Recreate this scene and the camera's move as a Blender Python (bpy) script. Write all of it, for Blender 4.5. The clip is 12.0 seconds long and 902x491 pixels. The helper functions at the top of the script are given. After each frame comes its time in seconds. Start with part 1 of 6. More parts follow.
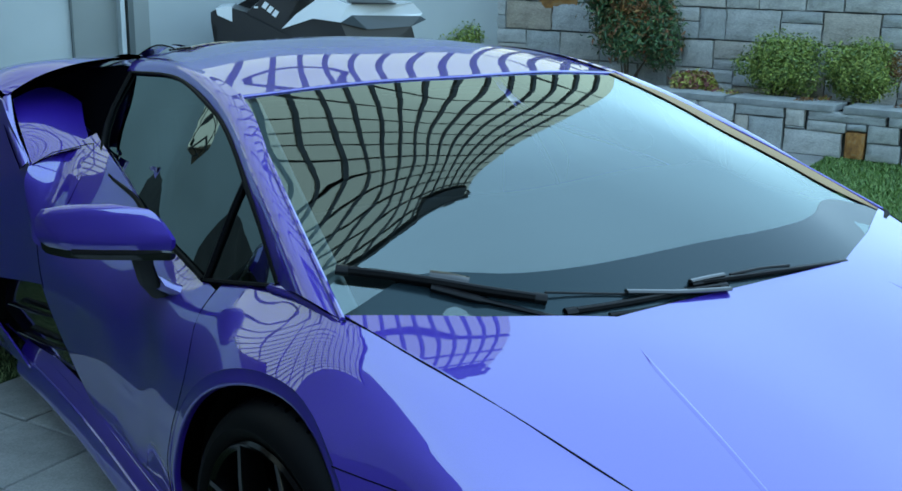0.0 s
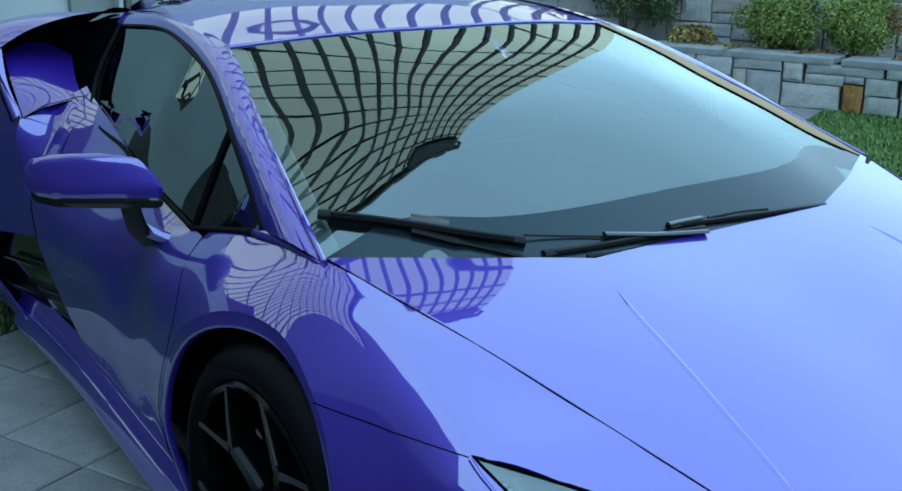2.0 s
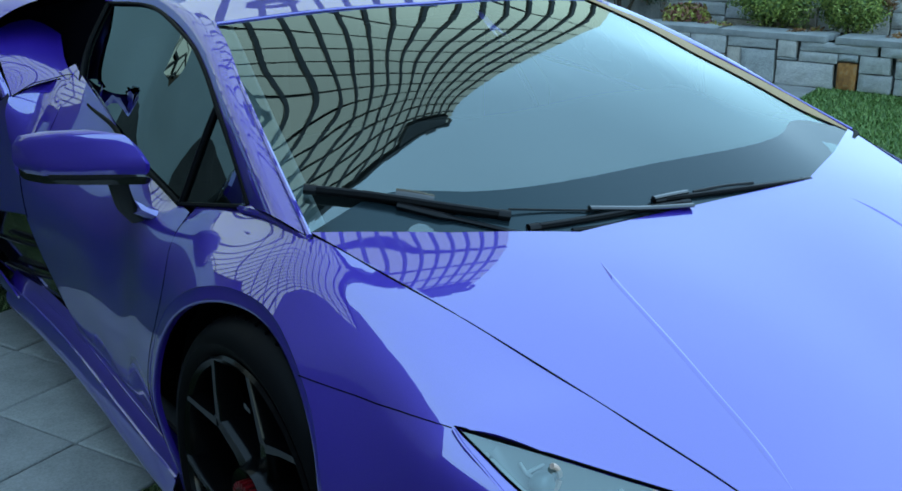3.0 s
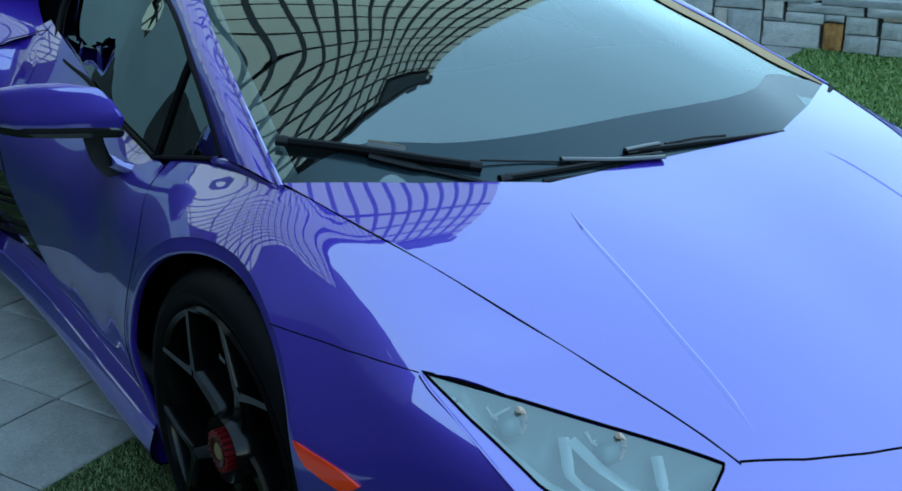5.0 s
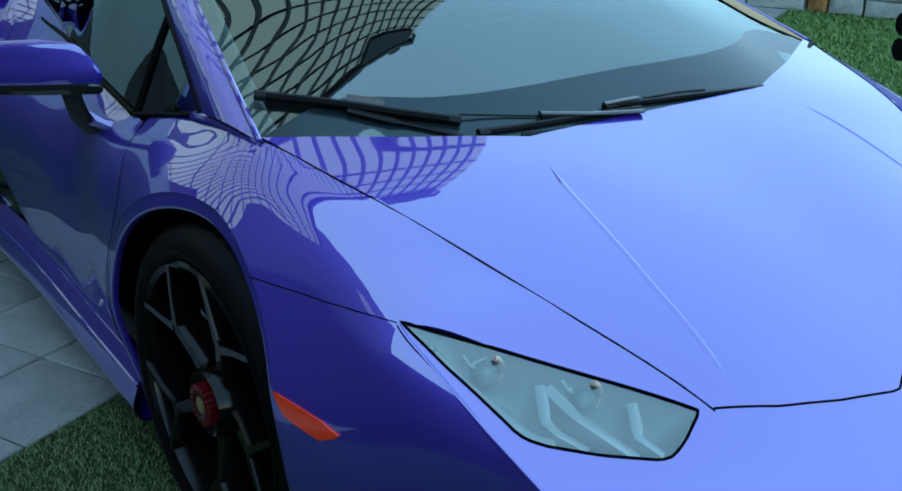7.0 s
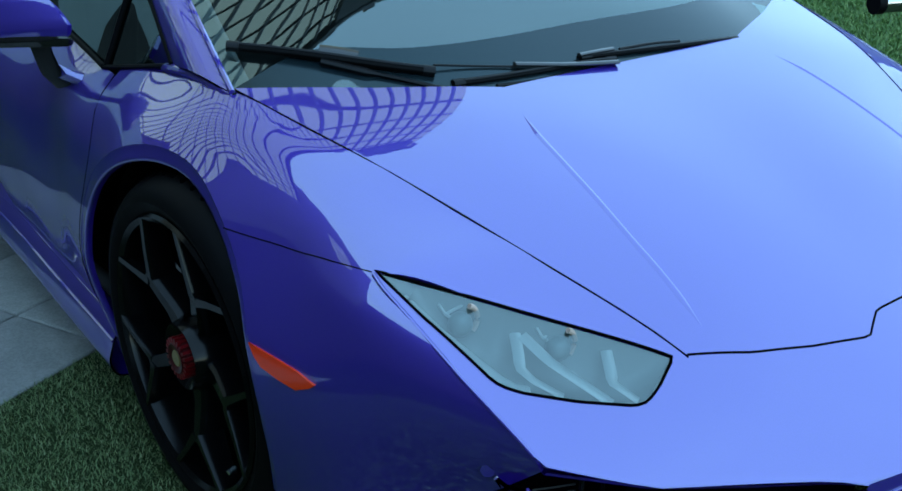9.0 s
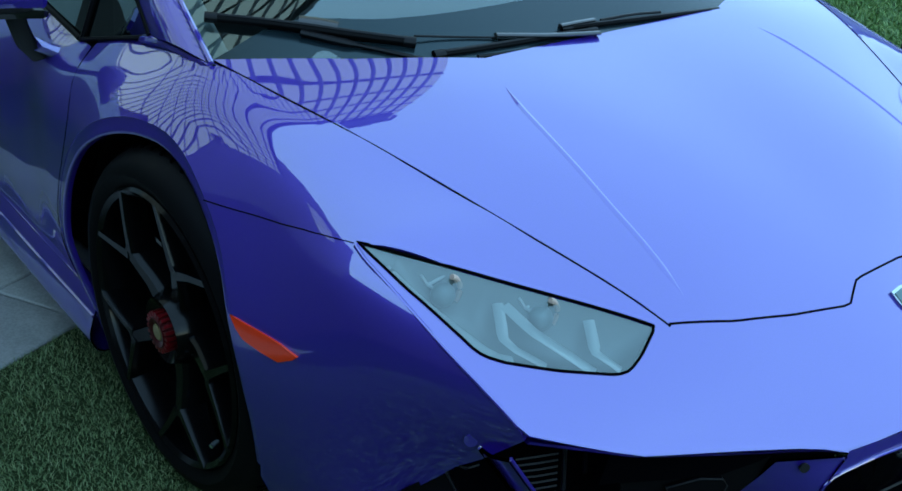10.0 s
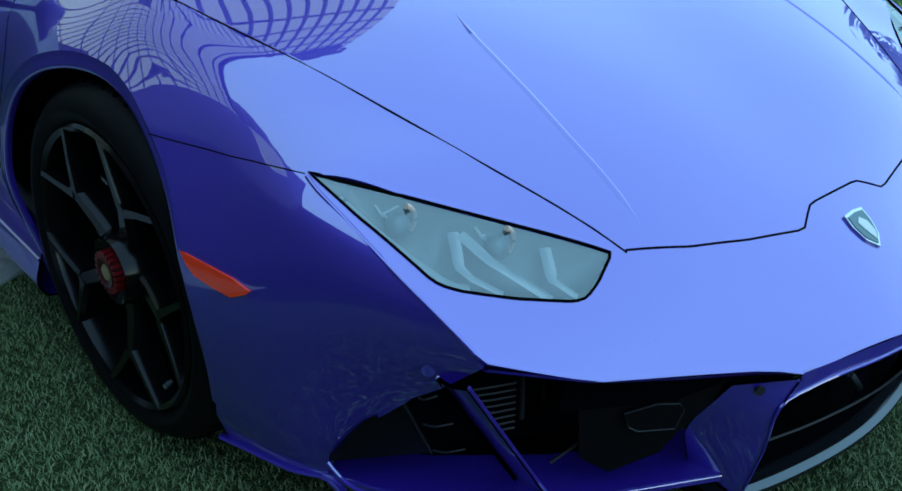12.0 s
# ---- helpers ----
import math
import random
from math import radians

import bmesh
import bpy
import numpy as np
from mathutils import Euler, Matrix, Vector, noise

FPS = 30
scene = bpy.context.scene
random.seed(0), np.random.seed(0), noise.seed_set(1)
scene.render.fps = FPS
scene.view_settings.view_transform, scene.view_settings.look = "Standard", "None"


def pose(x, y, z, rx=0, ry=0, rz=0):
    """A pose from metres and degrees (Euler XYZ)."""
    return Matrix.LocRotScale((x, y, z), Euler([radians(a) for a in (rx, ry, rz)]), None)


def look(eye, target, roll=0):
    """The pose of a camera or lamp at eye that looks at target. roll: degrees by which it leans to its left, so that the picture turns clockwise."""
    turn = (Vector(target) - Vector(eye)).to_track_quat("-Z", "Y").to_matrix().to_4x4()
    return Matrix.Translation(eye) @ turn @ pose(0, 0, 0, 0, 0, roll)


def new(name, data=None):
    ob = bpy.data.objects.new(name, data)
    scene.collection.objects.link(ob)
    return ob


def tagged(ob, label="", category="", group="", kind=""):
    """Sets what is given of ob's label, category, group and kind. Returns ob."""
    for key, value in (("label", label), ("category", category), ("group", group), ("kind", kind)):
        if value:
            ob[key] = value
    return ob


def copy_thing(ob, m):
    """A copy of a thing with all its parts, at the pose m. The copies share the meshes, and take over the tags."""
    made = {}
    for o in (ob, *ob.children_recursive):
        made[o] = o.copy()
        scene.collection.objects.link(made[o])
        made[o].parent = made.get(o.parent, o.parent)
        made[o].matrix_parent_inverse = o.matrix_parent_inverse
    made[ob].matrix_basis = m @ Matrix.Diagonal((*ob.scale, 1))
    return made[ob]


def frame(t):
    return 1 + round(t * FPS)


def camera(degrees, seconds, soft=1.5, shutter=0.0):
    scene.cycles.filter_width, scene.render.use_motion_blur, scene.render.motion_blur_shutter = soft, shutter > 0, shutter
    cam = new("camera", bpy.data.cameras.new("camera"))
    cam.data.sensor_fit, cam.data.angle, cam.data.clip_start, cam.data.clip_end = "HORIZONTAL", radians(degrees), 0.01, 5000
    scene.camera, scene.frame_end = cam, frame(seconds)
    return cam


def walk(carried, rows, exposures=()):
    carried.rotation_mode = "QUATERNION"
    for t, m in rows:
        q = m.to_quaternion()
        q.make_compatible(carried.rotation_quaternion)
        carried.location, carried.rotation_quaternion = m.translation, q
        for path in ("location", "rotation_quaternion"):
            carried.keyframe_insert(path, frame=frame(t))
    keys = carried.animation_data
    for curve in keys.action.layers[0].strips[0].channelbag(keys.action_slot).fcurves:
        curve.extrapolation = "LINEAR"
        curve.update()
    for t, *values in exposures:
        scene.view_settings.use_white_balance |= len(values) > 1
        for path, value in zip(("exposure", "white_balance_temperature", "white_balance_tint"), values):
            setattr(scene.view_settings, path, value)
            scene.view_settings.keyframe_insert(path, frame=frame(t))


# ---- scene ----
from mathutils.geometry import delaunay_2d_cdt

# ---- camera ----
cam = camera(45.3, 12.0, soft=1.6)
CAMERA_ROWS = (
    (0.0, -1.651, -1.493, 1.384, -36.44, -14.61, 0.92),
    (1.0, -1.649, -1.526, 1.374, -36.30, -15.68, 0.70),
    (2.0, -1.642, -1.553, 1.366, -36.25, -16.73, 0.44),
    (3.0, -1.632, -1.576, 1.357, -36.40, -17.73, 0.25),
    (5.0, -1.617, -1.615, 1.337, -36.90, -19.57, 0.25),
    (6.0, -1.616, -1.630, 1.328, -37.15, -20.45, 0.23),
    (7.0, -1.614, -1.639, 1.320, -37.55, -21.37, 0.18),
    (9.0, -1.614, -1.647, 1.302, -38.82, -23.38, 0.32),
    (10.0, -1.616, -1.646, 1.291, -39.95, -24.56, 0.47),
    (11.0, -1.611, -1.646, 1.275, -41.11, -25.87, 0.35),
    (12.0, -1.611, -1.640, 1.254, -42.67, -27.19, 0.60),
)


def aim(x, y, z, yaw, pitch, roll):
    a, b = radians(yaw), radians(pitch)
    way = Vector((-math.sin(a) * math.cos(b), math.cos(a) * math.cos(b), math.sin(b)))
    return look((x, y, z), Vector((x, y, z)) + way, roll)


walk(cam, [(t, aim(*row)) for t, *row in CAMERA_ROWS], [(0.0, 3.35, 7700, -8), (12.0, 3.13, 7000, -13)])

# ---- light: the sun stands behind the tower, the yard lies in bright open shade ----
world = bpy.data.worlds.new("sky")
scene.world = world
world.use_nodes = True
wn = world.node_tree
sky = wn.nodes.new("ShaderNodeTexSky")
sky.sky_type, sky.sun_disc = "NISHITA", False
sky.sun_elevation, sky.sun_rotation = radians(30), radians(-18)
sky.air_density, sky.dust_density, sky.ozone_density = 1.0, 0.4, 1.0
wn.nodes["Background"].inputs["Strength"].default_value = 0.15
overhead = wn.nodes.new("ShaderNodeTexSky")
overhead.sky_type, overhead.sun_disc = "NISHITA", False
overhead.sun_elevation, overhead.sun_rotation = sky.sun_elevation, sky.sun_rotation
overhead.air_density, overhead.dust_density, overhead.ozone_density = sky.air_density, sky.dust_density, sky.ozone_density
way_up = wn.nodes.new("ShaderNodeCombineXYZ")
for slot, value in zip(way_up.inputs, (0.35, -0.35, 0.87)):
    slot.default_value = value
wn.links.new(way_up.outputs[0], overhead.inputs["Vector"])
cloud = wn.nodes.new("ShaderNodeTexNoise")
cloud.inputs["Scale"].default_value, cloud.inputs["Detail"].default_value, cloud.inputs["Roughness"].default_value = 1.6, 5.0, 0.55
spread = wn.nodes.new("ShaderNodeMapping")
spread.inputs["Scale"].default_value = (1.0, 1.0, 2.5)
where = wn.nodes.new("ShaderNodeTexCoord")
wn.links.new(where.outputs["Generated"], spread.inputs["Vector"])
wn.links.new(spread.outputs[0], cloud.inputs["Vector"])
cover = wn.nodes.new("ShaderNodeMapRange")
for name, value in (("From Min", 0.3), ("From Max", 0.7), ("To Min", 0.74), ("To Max", 0.95)):
    cover.inputs[name].default_value = value
wn.links.new(cloud.outputs[0], cover.inputs["Value"])
veil = wn.nodes.new("ShaderNodeMix")
veil.data_type = "RGBA"
wn.links.new(cover.outputs[0], veil.inputs[0])
wn.links.new(sky.outputs[0], veil.inputs[6])
wn.links.new(overhead.outputs[0], veil.inputs[7])
wn.links.new(veil.outputs[2], wn.nodes["Background"].inputs["Color"])
sun = new("sun", bpy.data.lights.new("sun", "SUN"))
sun.data.energy, sun.data.angle, sun.data.color = 3.0, radians(0.6), (1.0, 0.95, 0.88)
sun.matrix_world = look((-23.1, 71.1, 43.2), (0, 0, 0))


# ---- materials ----
def mat(name, colour, rough=0.5, metal=0.0, coat=0.0, coat_rough=0.02, spec=0.5, coat_ior=1.5):
    m = bpy.data.materials.new(name)
    m.use_nodes = True
    b = m.node_tree.nodes["Principled BSDF"]
    b.inputs["Base Color"].default_value = (*colour, 1)
    b.inputs["Roughness"].default_value = rough
    b.inputs["Metallic"].default_value = metal
    b.inputs["Coat Weight"].default_value = coat
    b.inputs["Coat Roughness"].default_value = coat_rough
    b.inputs["Coat IOR"].default_value = coat_ior
    b.inputs["Specular IOR Level"].default_value = spec
    return m


def tex(m, kind, scale, space="Object", stretch=None, **settings):
    n = m.node_tree
    t = n.nodes.new(kind)
    t.inputs["Scale"].default_value = scale
    for key, value in settings.items():
        t.inputs[key.replace("_", " ")].default_value = value
    c = n.nodes.new("ShaderNodeTexCoord")
    if stretch:
        mp = n.nodes.new("ShaderNodeMapping")
        mp.inputs["Scale"].default_value = stretch
        n.links.new(c.outputs[space], mp.inputs["Vector"])
        n.links.new(mp.outputs[0], t.inputs["Vector"])
    else:
        n.links.new(c.outputs[space], t.inputs["Vector"])
    return t


def ramp(m, source, stops):
    r = m.node_tree.nodes.new("ShaderNodeValToRGB")
    e = r.color_ramp.elements
    while len(e) < len(stops):
        e.new(0.5)
    for el, (p, c) in zip(e, stops):
        el.position, el.color = p, (*c, 1) if len(c) == 3 else c
    m.node_tree.links.new(source, r.inputs[0])
    return r.outputs[0]


def mix(m, a, b, fac, how="MIX"):
    n = m.node_tree.nodes.new("ShaderNodeMix")
    n.data_type, n.blend_type = "RGBA", how
    for value, slot in ((fac, 0), (a, 6), (b, 7)):
        if isinstance(value, (int, float)):
            n.inputs[slot].default_value = value
        elif isinstance(value, tuple):
            n.inputs[slot].default_value = (*value, 1)
        else:
            m.node_tree.links.new(value, n.inputs[slot])
    return n.outputs[2]


def wire(m, out, slot):
    m.node_tree.links.new(out, m.node_tree.nodes["Principled BSDF"].inputs[slot])


def relief(m, height, strength=0.3, distance=0.01):
    b = m.node_tree.nodes.new("ShaderNodeBump")
    b.inputs["Strength"].default_value, b.inputs["Distance"].default_value = strength, distance
    m.node_tree.links.new(height, b.inputs["Height"])
    wire(m, b.outputs[0], "Normal")


# violet metallic paint under clear lacquer, with fine flakes
PAINT = mat("violet_paint", (0.036, 0.013, 0.36), 0.38, 0.40, 1.0, 0.012, 0.5, 2.35)
PAINT.node_tree.nodes["Principled BSDF"].inputs["Coat Tint"].default_value = (0.88, 0.98, 1.0, 1)
flake = tex(PAINT, "ShaderNodeTexNoise", 900.0, Detail=1.0)
soft = tex(PAINT, "ShaderNodeTexNoise", 2.5, Detail=2.0)
wire(PAINT, mix(PAINT, ramp(PAINT, flake.outputs[0], [(0.35, (0.037, 0.010, 0.31)), (0.7, (0.054, 0.016, 0.41))]),
                (0.045, 0.013, 0.36), soft.outputs[0]), "Base Color")
# lightless black: panel gaps and edges, also the shade inside ducts and intakes
GAP = mat("lightless_black", (0.002, 0.002, 0.003), 1.0, spec=0.0)
GLOSS_BLACK = mat("gloss_black", (0.008, 0.008, 0.009), 0.12, 0.0, 0.6)
RUBBER = mat("black_rubber", (0.004, 0.004, 0.0045), 0.55, spec=0.07)
grain = tex(RUBBER, "ShaderNodeTexNoise", 60.0, Detail=4.0)
relief(RUBBER, grain.outputs[0], 0.15, 0.002)
PLASTIC = mat("black_plastic", (0.005, 0.005, 0.006), 0.42, spec=0.2)
grain = tex(PLASTIC, "ShaderNodeTexNoise", 300.0, Detail=2.0)
relief(PLASTIC, grain.outputs[0], 0.1, 0.001)
RIM_BLACK = mat("satin_black_alloy", (0.0025, 0.0025, 0.003), 0.13, spec=0.2)
RED = mat("red_anodised", (0.22, 0.007, 0.012), 0.3, 0.5)
ORANGE = mat("orange_lens", (0.85, 0.042, 0.006), 0.2, 0.0, 0.6)
CHROME = mat("polished_metal", (0.6, 0.6, 0.6), 0.12, 1.0)
SILVER = mat("silver_reflector", (0.55, 0.6, 0.6), 0.2, 0.9)
GOLD = mat("gold_badge", (0.55, 0.42, 0.2), 0.3, 0.8)
WHITE = mat("white_gelcoat", (0.75, 0.77, 0.78), 0.25, 0.0, 0.5)
DRL = mat("white_light_guide", (0.58, 0.61, 0.60), 0.55, spec=0.2)
TAN = mat("tan_leather", (0.36, 0.225, 0.09), 0.6)
CABIN = mat("dark_cabin", (0.012, 0.013, 0.014), 0.7)


def tinted(name, tint, gloss=(1.0, 1.0, 1.0), ior=1.9):
    """Thin pane: clear tinted film plus a mirror-sharp reflection by Fresnel."""
    m = bpy.data.materials.new(name)
    m.use_nodes = True
    n = m.node_tree
    n.nodes.remove(n.nodes["Principled BSDF"])
    clear, gl = n.nodes.new("ShaderNodeBsdfTransparent"), n.nodes.new("ShaderNodeBsdfGlossy")
    clear.inputs[0].default_value = (*tint, 1)
    gl.inputs["Color"].default_value = (*gloss, 1)
    gl.inputs["Roughness"].default_value = 0.0
    fr, mx = n.nodes.new("ShaderNodeFresnel"), n.nodes.new("ShaderNodeMixShader")
    fr.inputs[0].default_value = ior
    n.links.new(fr.outputs[0], mx.inputs[0])
    n.links.new(clear.outputs[0], mx.inputs[1])
    n.links.new(gl.outputs[0], mx.inputs[2])
    n.links.new(mx.outputs[0], n.nodes["Material Output"].inputs["Surface"])
    return m


SCREEN = tinted("windscreen_glass", (0.62, 0.70, 0.68), (0.80, 0.95, 0.93), 2.2)
SIDE_GLASS = tinted("side_glass", (0.035, 0.045, 0.043), (0.78, 0.97, 0.95), 2.2)
LENS = tinted("lamp_lens", (0.84, 0.91, 0.90), (0.86, 0.97, 0.96), 2.1)

TURF = mat("artificial_turf", (0.035, 0.09, 0.03), 0.9, spec=0.04)
blade = tex(TURF, "ShaderNodeTexNoise", 220.0, Detail=3.0)
patch = tex(TURF, "ShaderNodeTexNoise", 3.0, Detail=3.0)
wire(TURF, mix(TURF, ramp(TURF, blade.outputs[0], [(0.3, (0.012, 0.018, 0.007)), (0.7, (0.058, 0.088, 0.034))]),
               (0.036, 0.054, 0.022), patch.outputs[0]), "Base Color")
relief(TURF, blade.outputs[0], 0.8, 0.02)
PAVER = mat("concrete_paver", (0.3, 0.3, 0.29), 0.8)
stain = tex(PAVER, "ShaderNodeTexNoise", 5.0, Detail=6.0, Roughness=0.65)
sand = tex(PAVER, "ShaderNodeTexNoise", 160.0, Detail=4.0)
wire(PAVER, mix(PAVER, ramp(PAVER, stain.outputs[0], [(0.3, (0.16, 0.165, 0.16)), (0.7, (0.33, 0.33, 0.315))]),
                ramp(PAVER, sand.outputs[0], [(0.3, (0.17, 0.17, 0.165)), (0.7, (0.38, 0.38, 0.37))]), 0.35), "Base Color")
relief(PAVER, sand.outputs[0], 0.35, 0.003)
LAWN = mat("lawn_soil_green", (0.06, 0.11, 0.03), 0.9, spec=0.05)
lawn_tone = tex(LAWN, "ShaderNodeTexNoise", 60.0, Detail=4.0)
wire(LAWN, ramp(LAWN, lawn_tone.outputs[0], [(0.3, (0.035, 0.07, 0.018)), (0.7, (0.10, 0.17, 0.045))]), "Base Color")
SOIL = mat("dark_soil", (0.035, 0.028, 0.022), 0.95, spec=0.05)
clod = tex(SOIL, "ShaderNodeTexNoise", 40.0, Detail=5.0)
relief(SOIL, clod.outputs[0], 0.8, 0.02)
STUCCO = mat("grey_stucco", (0.40, 0.44, 0.44), 0.85)
rough_cast = tex(STUCCO, "ShaderNodeTexNoise", 90.0, Detail=4.0)
wash = tex(STUCCO, "ShaderNodeTexNoise", 0.8, Detail=4.0)
wire(STUCCO, ramp(STUCCO, wash.outputs[0], [(0.3, (0.37, 0.41, 0.41)), (0.7, (0.45, 0.49, 0.49))]), "Base Color")
relief(STUCCO, rough_cast.outputs[0], 0.25, 0.004)


def mesh_ob(name, verts, faces, material, parent=None, label="", smooth=False, normals=None):
    me = bpy.data.meshes.new(name)
    me.from_pydata([tuple(v) for v in verts], [], [tuple(f) for f in faces])
    me.materials.append(material)
    if smooth:
        me.polygons.foreach_set("use_smooth", [True] * len(me.polygons))
    if normals is not None:
        me.normals_split_custom_set_from_vertices([tuple(n) for n in normals])
    me.update()
    ob = new(name, me)
    if parent:
        ob.parent = parent
    if label:
        tagged(ob, label)
    return ob


def part(name, bm, material, parent=None, label="", smooth=True):
    me = bpy.data.meshes.new(name)
    bmesh.ops.recalc_face_normals(bm, faces=bm.faces)
    bm.to_mesh(me)
    bm.free()
    me.materials.append(material)
    if smooth:
        me.polygons.foreach_set("use_smooth", [True] * len(me.polygons))
        me.set_sharp_from_angle(angle=radians(38))
    ob = new(name, me)
    if parent:
        ob.parent = parent
    if label:
        tagged(ob, label)
    return ob


def thing(name, label, category, m=None, group="", kind=""):
    ob = new(name)
    ob.empty_display_size = 0.1
    if m is not None:
        ob.matrix_basis = m
    return tagged(ob, label, category, group, kind)


def box_bm(size, at=(0, 0, 0), bevel=0.0, turn=None, bm=None):
    own = bm is None
    b = bmesh.new()
    bmesh.ops.create_cube(b, size=1)
    bmesh.ops.scale(b, vec=size, verts=b.verts)
    if bevel:
        bmesh.ops.bevel(b, geom=b.edges[:], offset=bevel, segments=2, profile=0.7, affect="EDGES")
    if turn is not None:
        bmesh.ops.transform(b, matrix=turn.to_4x4(), verts=b.verts)
    bmesh.ops.translate(b, vec=at, verts=b.verts)
    if own:
        return b
    pour(bm, b)
    return bm


def pour(bm, b):
    """Moves the contents of b into bm."""
    m = bpy.data.meshes.new("tmp")
    b.to_mesh(m)
    b.free()
    bm.from_mesh(m)
    bpy.data.meshes.remove(m)


def hermite(ts, ps, t):
    """Smooth curve through the points ps at ts, straight on past its ends."""
    ts, ps = np.asarray(ts, float), np.asarray(ps, float)
    if ps.ndim == 1:
        ps = ps[:, None]
    t = np.atleast_1d(np.asarray(t, float))
    d = np.diff(ps, axis=0) / np.diff(ts)[:, None]
    m = np.empty_like(ps)
    m[0], m[-1] = d[0], d[-1]
    h = np.diff(ts)[:, None]
    m[1:-1] = (d[:-1] * h[1:] + d[1:] * h[:-1]) / (h[1:] + h[:-1])
    i = np.clip(np.searchsorted(ts, t) - 1, 0, len(ts) - 2)
    w = ts[i + 1] - ts[i]
    s = ((t - ts[i]) / w)[:, None]
    w = w[:, None]
    inner = ((2 * s**3 - 3 * s**2 + 1) * ps[i] + (s**3 - 2 * s**2 + s) * w * m[i]
             + (3 * s**2 - 2 * s**3) * ps[i + 1] + (s**3 - s**2) * w * m[i + 1])
    low, high = ps[0] + (t[:, None] - ts[0]) * m[0], ps[-1] + (t[:, None] - ts[-1]) * m[-1]
    return np.where(s < 0, low, np.where(s > 1, high, inner))


def curve(points, n=24):
    """n points along a smooth curve through the given ones, evenly by length of chord."""
    p = np.asarray(points, float)
    ts = np.r_[0, np.cumsum(np.linalg.norm(np.diff(p, axis=0), axis=1))]
    return hermite(ts, p, np.linspace(0, ts[-1], n))


def line(points, n=24):
    p = np.asarray(points, float)
    ts = np.r_[0, np.cumsum(np.linalg.norm(np.diff(p, axis=0), axis=1))]
    t = np.linspace(0, ts[-1], n)
    return np.stack([np.interp(t, ts, p[:, k]) for k in range(p.shape[1])], 1)


def tube_bm(path, radius, sides=8, bm=None, flat=1.0, closed=False):
    """A round bar along a path; radius may be a list, flat squeezes it along its local up."""
    bm = bm or bmesh.new()
    path = [Vector(p) for p in path]
    radii = radius if hasattr(radius, "__len__") else [radius] * len(path)
    rings = []
    for i, p in enumerate(path):
        if closed:
            way = (path[(i + 1) % len(path)] - path[i - 1]).normalized()
        else:
            way = (path[min(i + 1, len(path) - 1)] - path[max(i - 1, 0)]).normalized()
        side = way.cross(Vector((0, 0, 1)))
        side = side.normalized() if side.length > 1e-4 else Vector((1, 0, 0))
        up = side.cross(way)
        rings.append([bm.verts.new(p + radii[i] * (math.cos(a) * side + flat * math.sin(a) * up))
                      for a in [2 * math.pi * k / sides for k in range(sides)]])
    pairs = list(zip(rings, rings[1:])) + ([(rings[-1], rings[0])] if closed else [])
    for a, b in pairs:
        for k in range(sides):
            bm.faces.new((a[k], a[(k + 1) % sides], b[(k + 1) % sides], b[k]))
    if not closed:
        bm.faces.new(rings[0][::-1])
        bm.faces.new(rings[-1])
    return bm


def net_ob(name, rows, material, parent, label="", nu=24, nv=24, thick=0.004, flip=False, mirror=False):
    """A smooth sheet through a net of points (rows of points), with turned-in edges."""
    rows = np.asarray(rows, float)
    if mirror:
        rows = rows * (-1, 1, 1)
    across = np.stack([curve(r, nu) for r in rows])
    grid = np.stack([curve(across[:, j], nv) for j in range(nu)], 1)
    du, dv = np.gradient(grid, axis=1), np.gradient(grid, axis=0)
    nrm = np.cross(du, dv)
    nrm /= np.linalg.norm(nrm, axis=-1, keepdims=True) + 1e-12
    if flip != mirror:
        nrm = -nrm
    verts, normals = grid.reshape(-1, 3), nrm.reshape(-1, 3)
    faces = []
    for i in range(nv - 1):
        for j in range(nu - 1):
            f = (i * nu + j, i * nu + j + 1, (i + 1) * nu + j + 1, (i + 1) * nu + j)
            faces.append(f[::-1] if flip != mirror else f)
    loop = ([j for j in range(nu)] + [i * nu + nu - 1 for i in range(1, nv)]
            + [(nv - 1) * nu + j for j in range(nu - 2, -1, -1)] + [i * nu for i in range(nv - 2, 0, -1)])
    return skirted(name, verts, normals, faces, loop, thick, material, parent, label)


def skirted(name, verts, normals, faces, loop, thick, material, parent, label):
    base = len(verts)
    top, low = verts[loop], verts[loop] - thick * normals[loop]
    way = np.roll(top, -1, 0) - np.roll(top, 1, 0)
    out = np.cross(way, normals[loop])
    out /= np.linalg.norm(out, axis=1, keepdims=True) + 1e-12
    n = len(loop)
    skirt = [(base + k, base + (k + 1) % n, base + n + (k + 1) % n, base + n + k) for k in range(n)]
    return mesh_ob(name, np.r_[verts, top, low], list(faces) + skirt, material, parent, label, True, np.r_[normals, out, out])


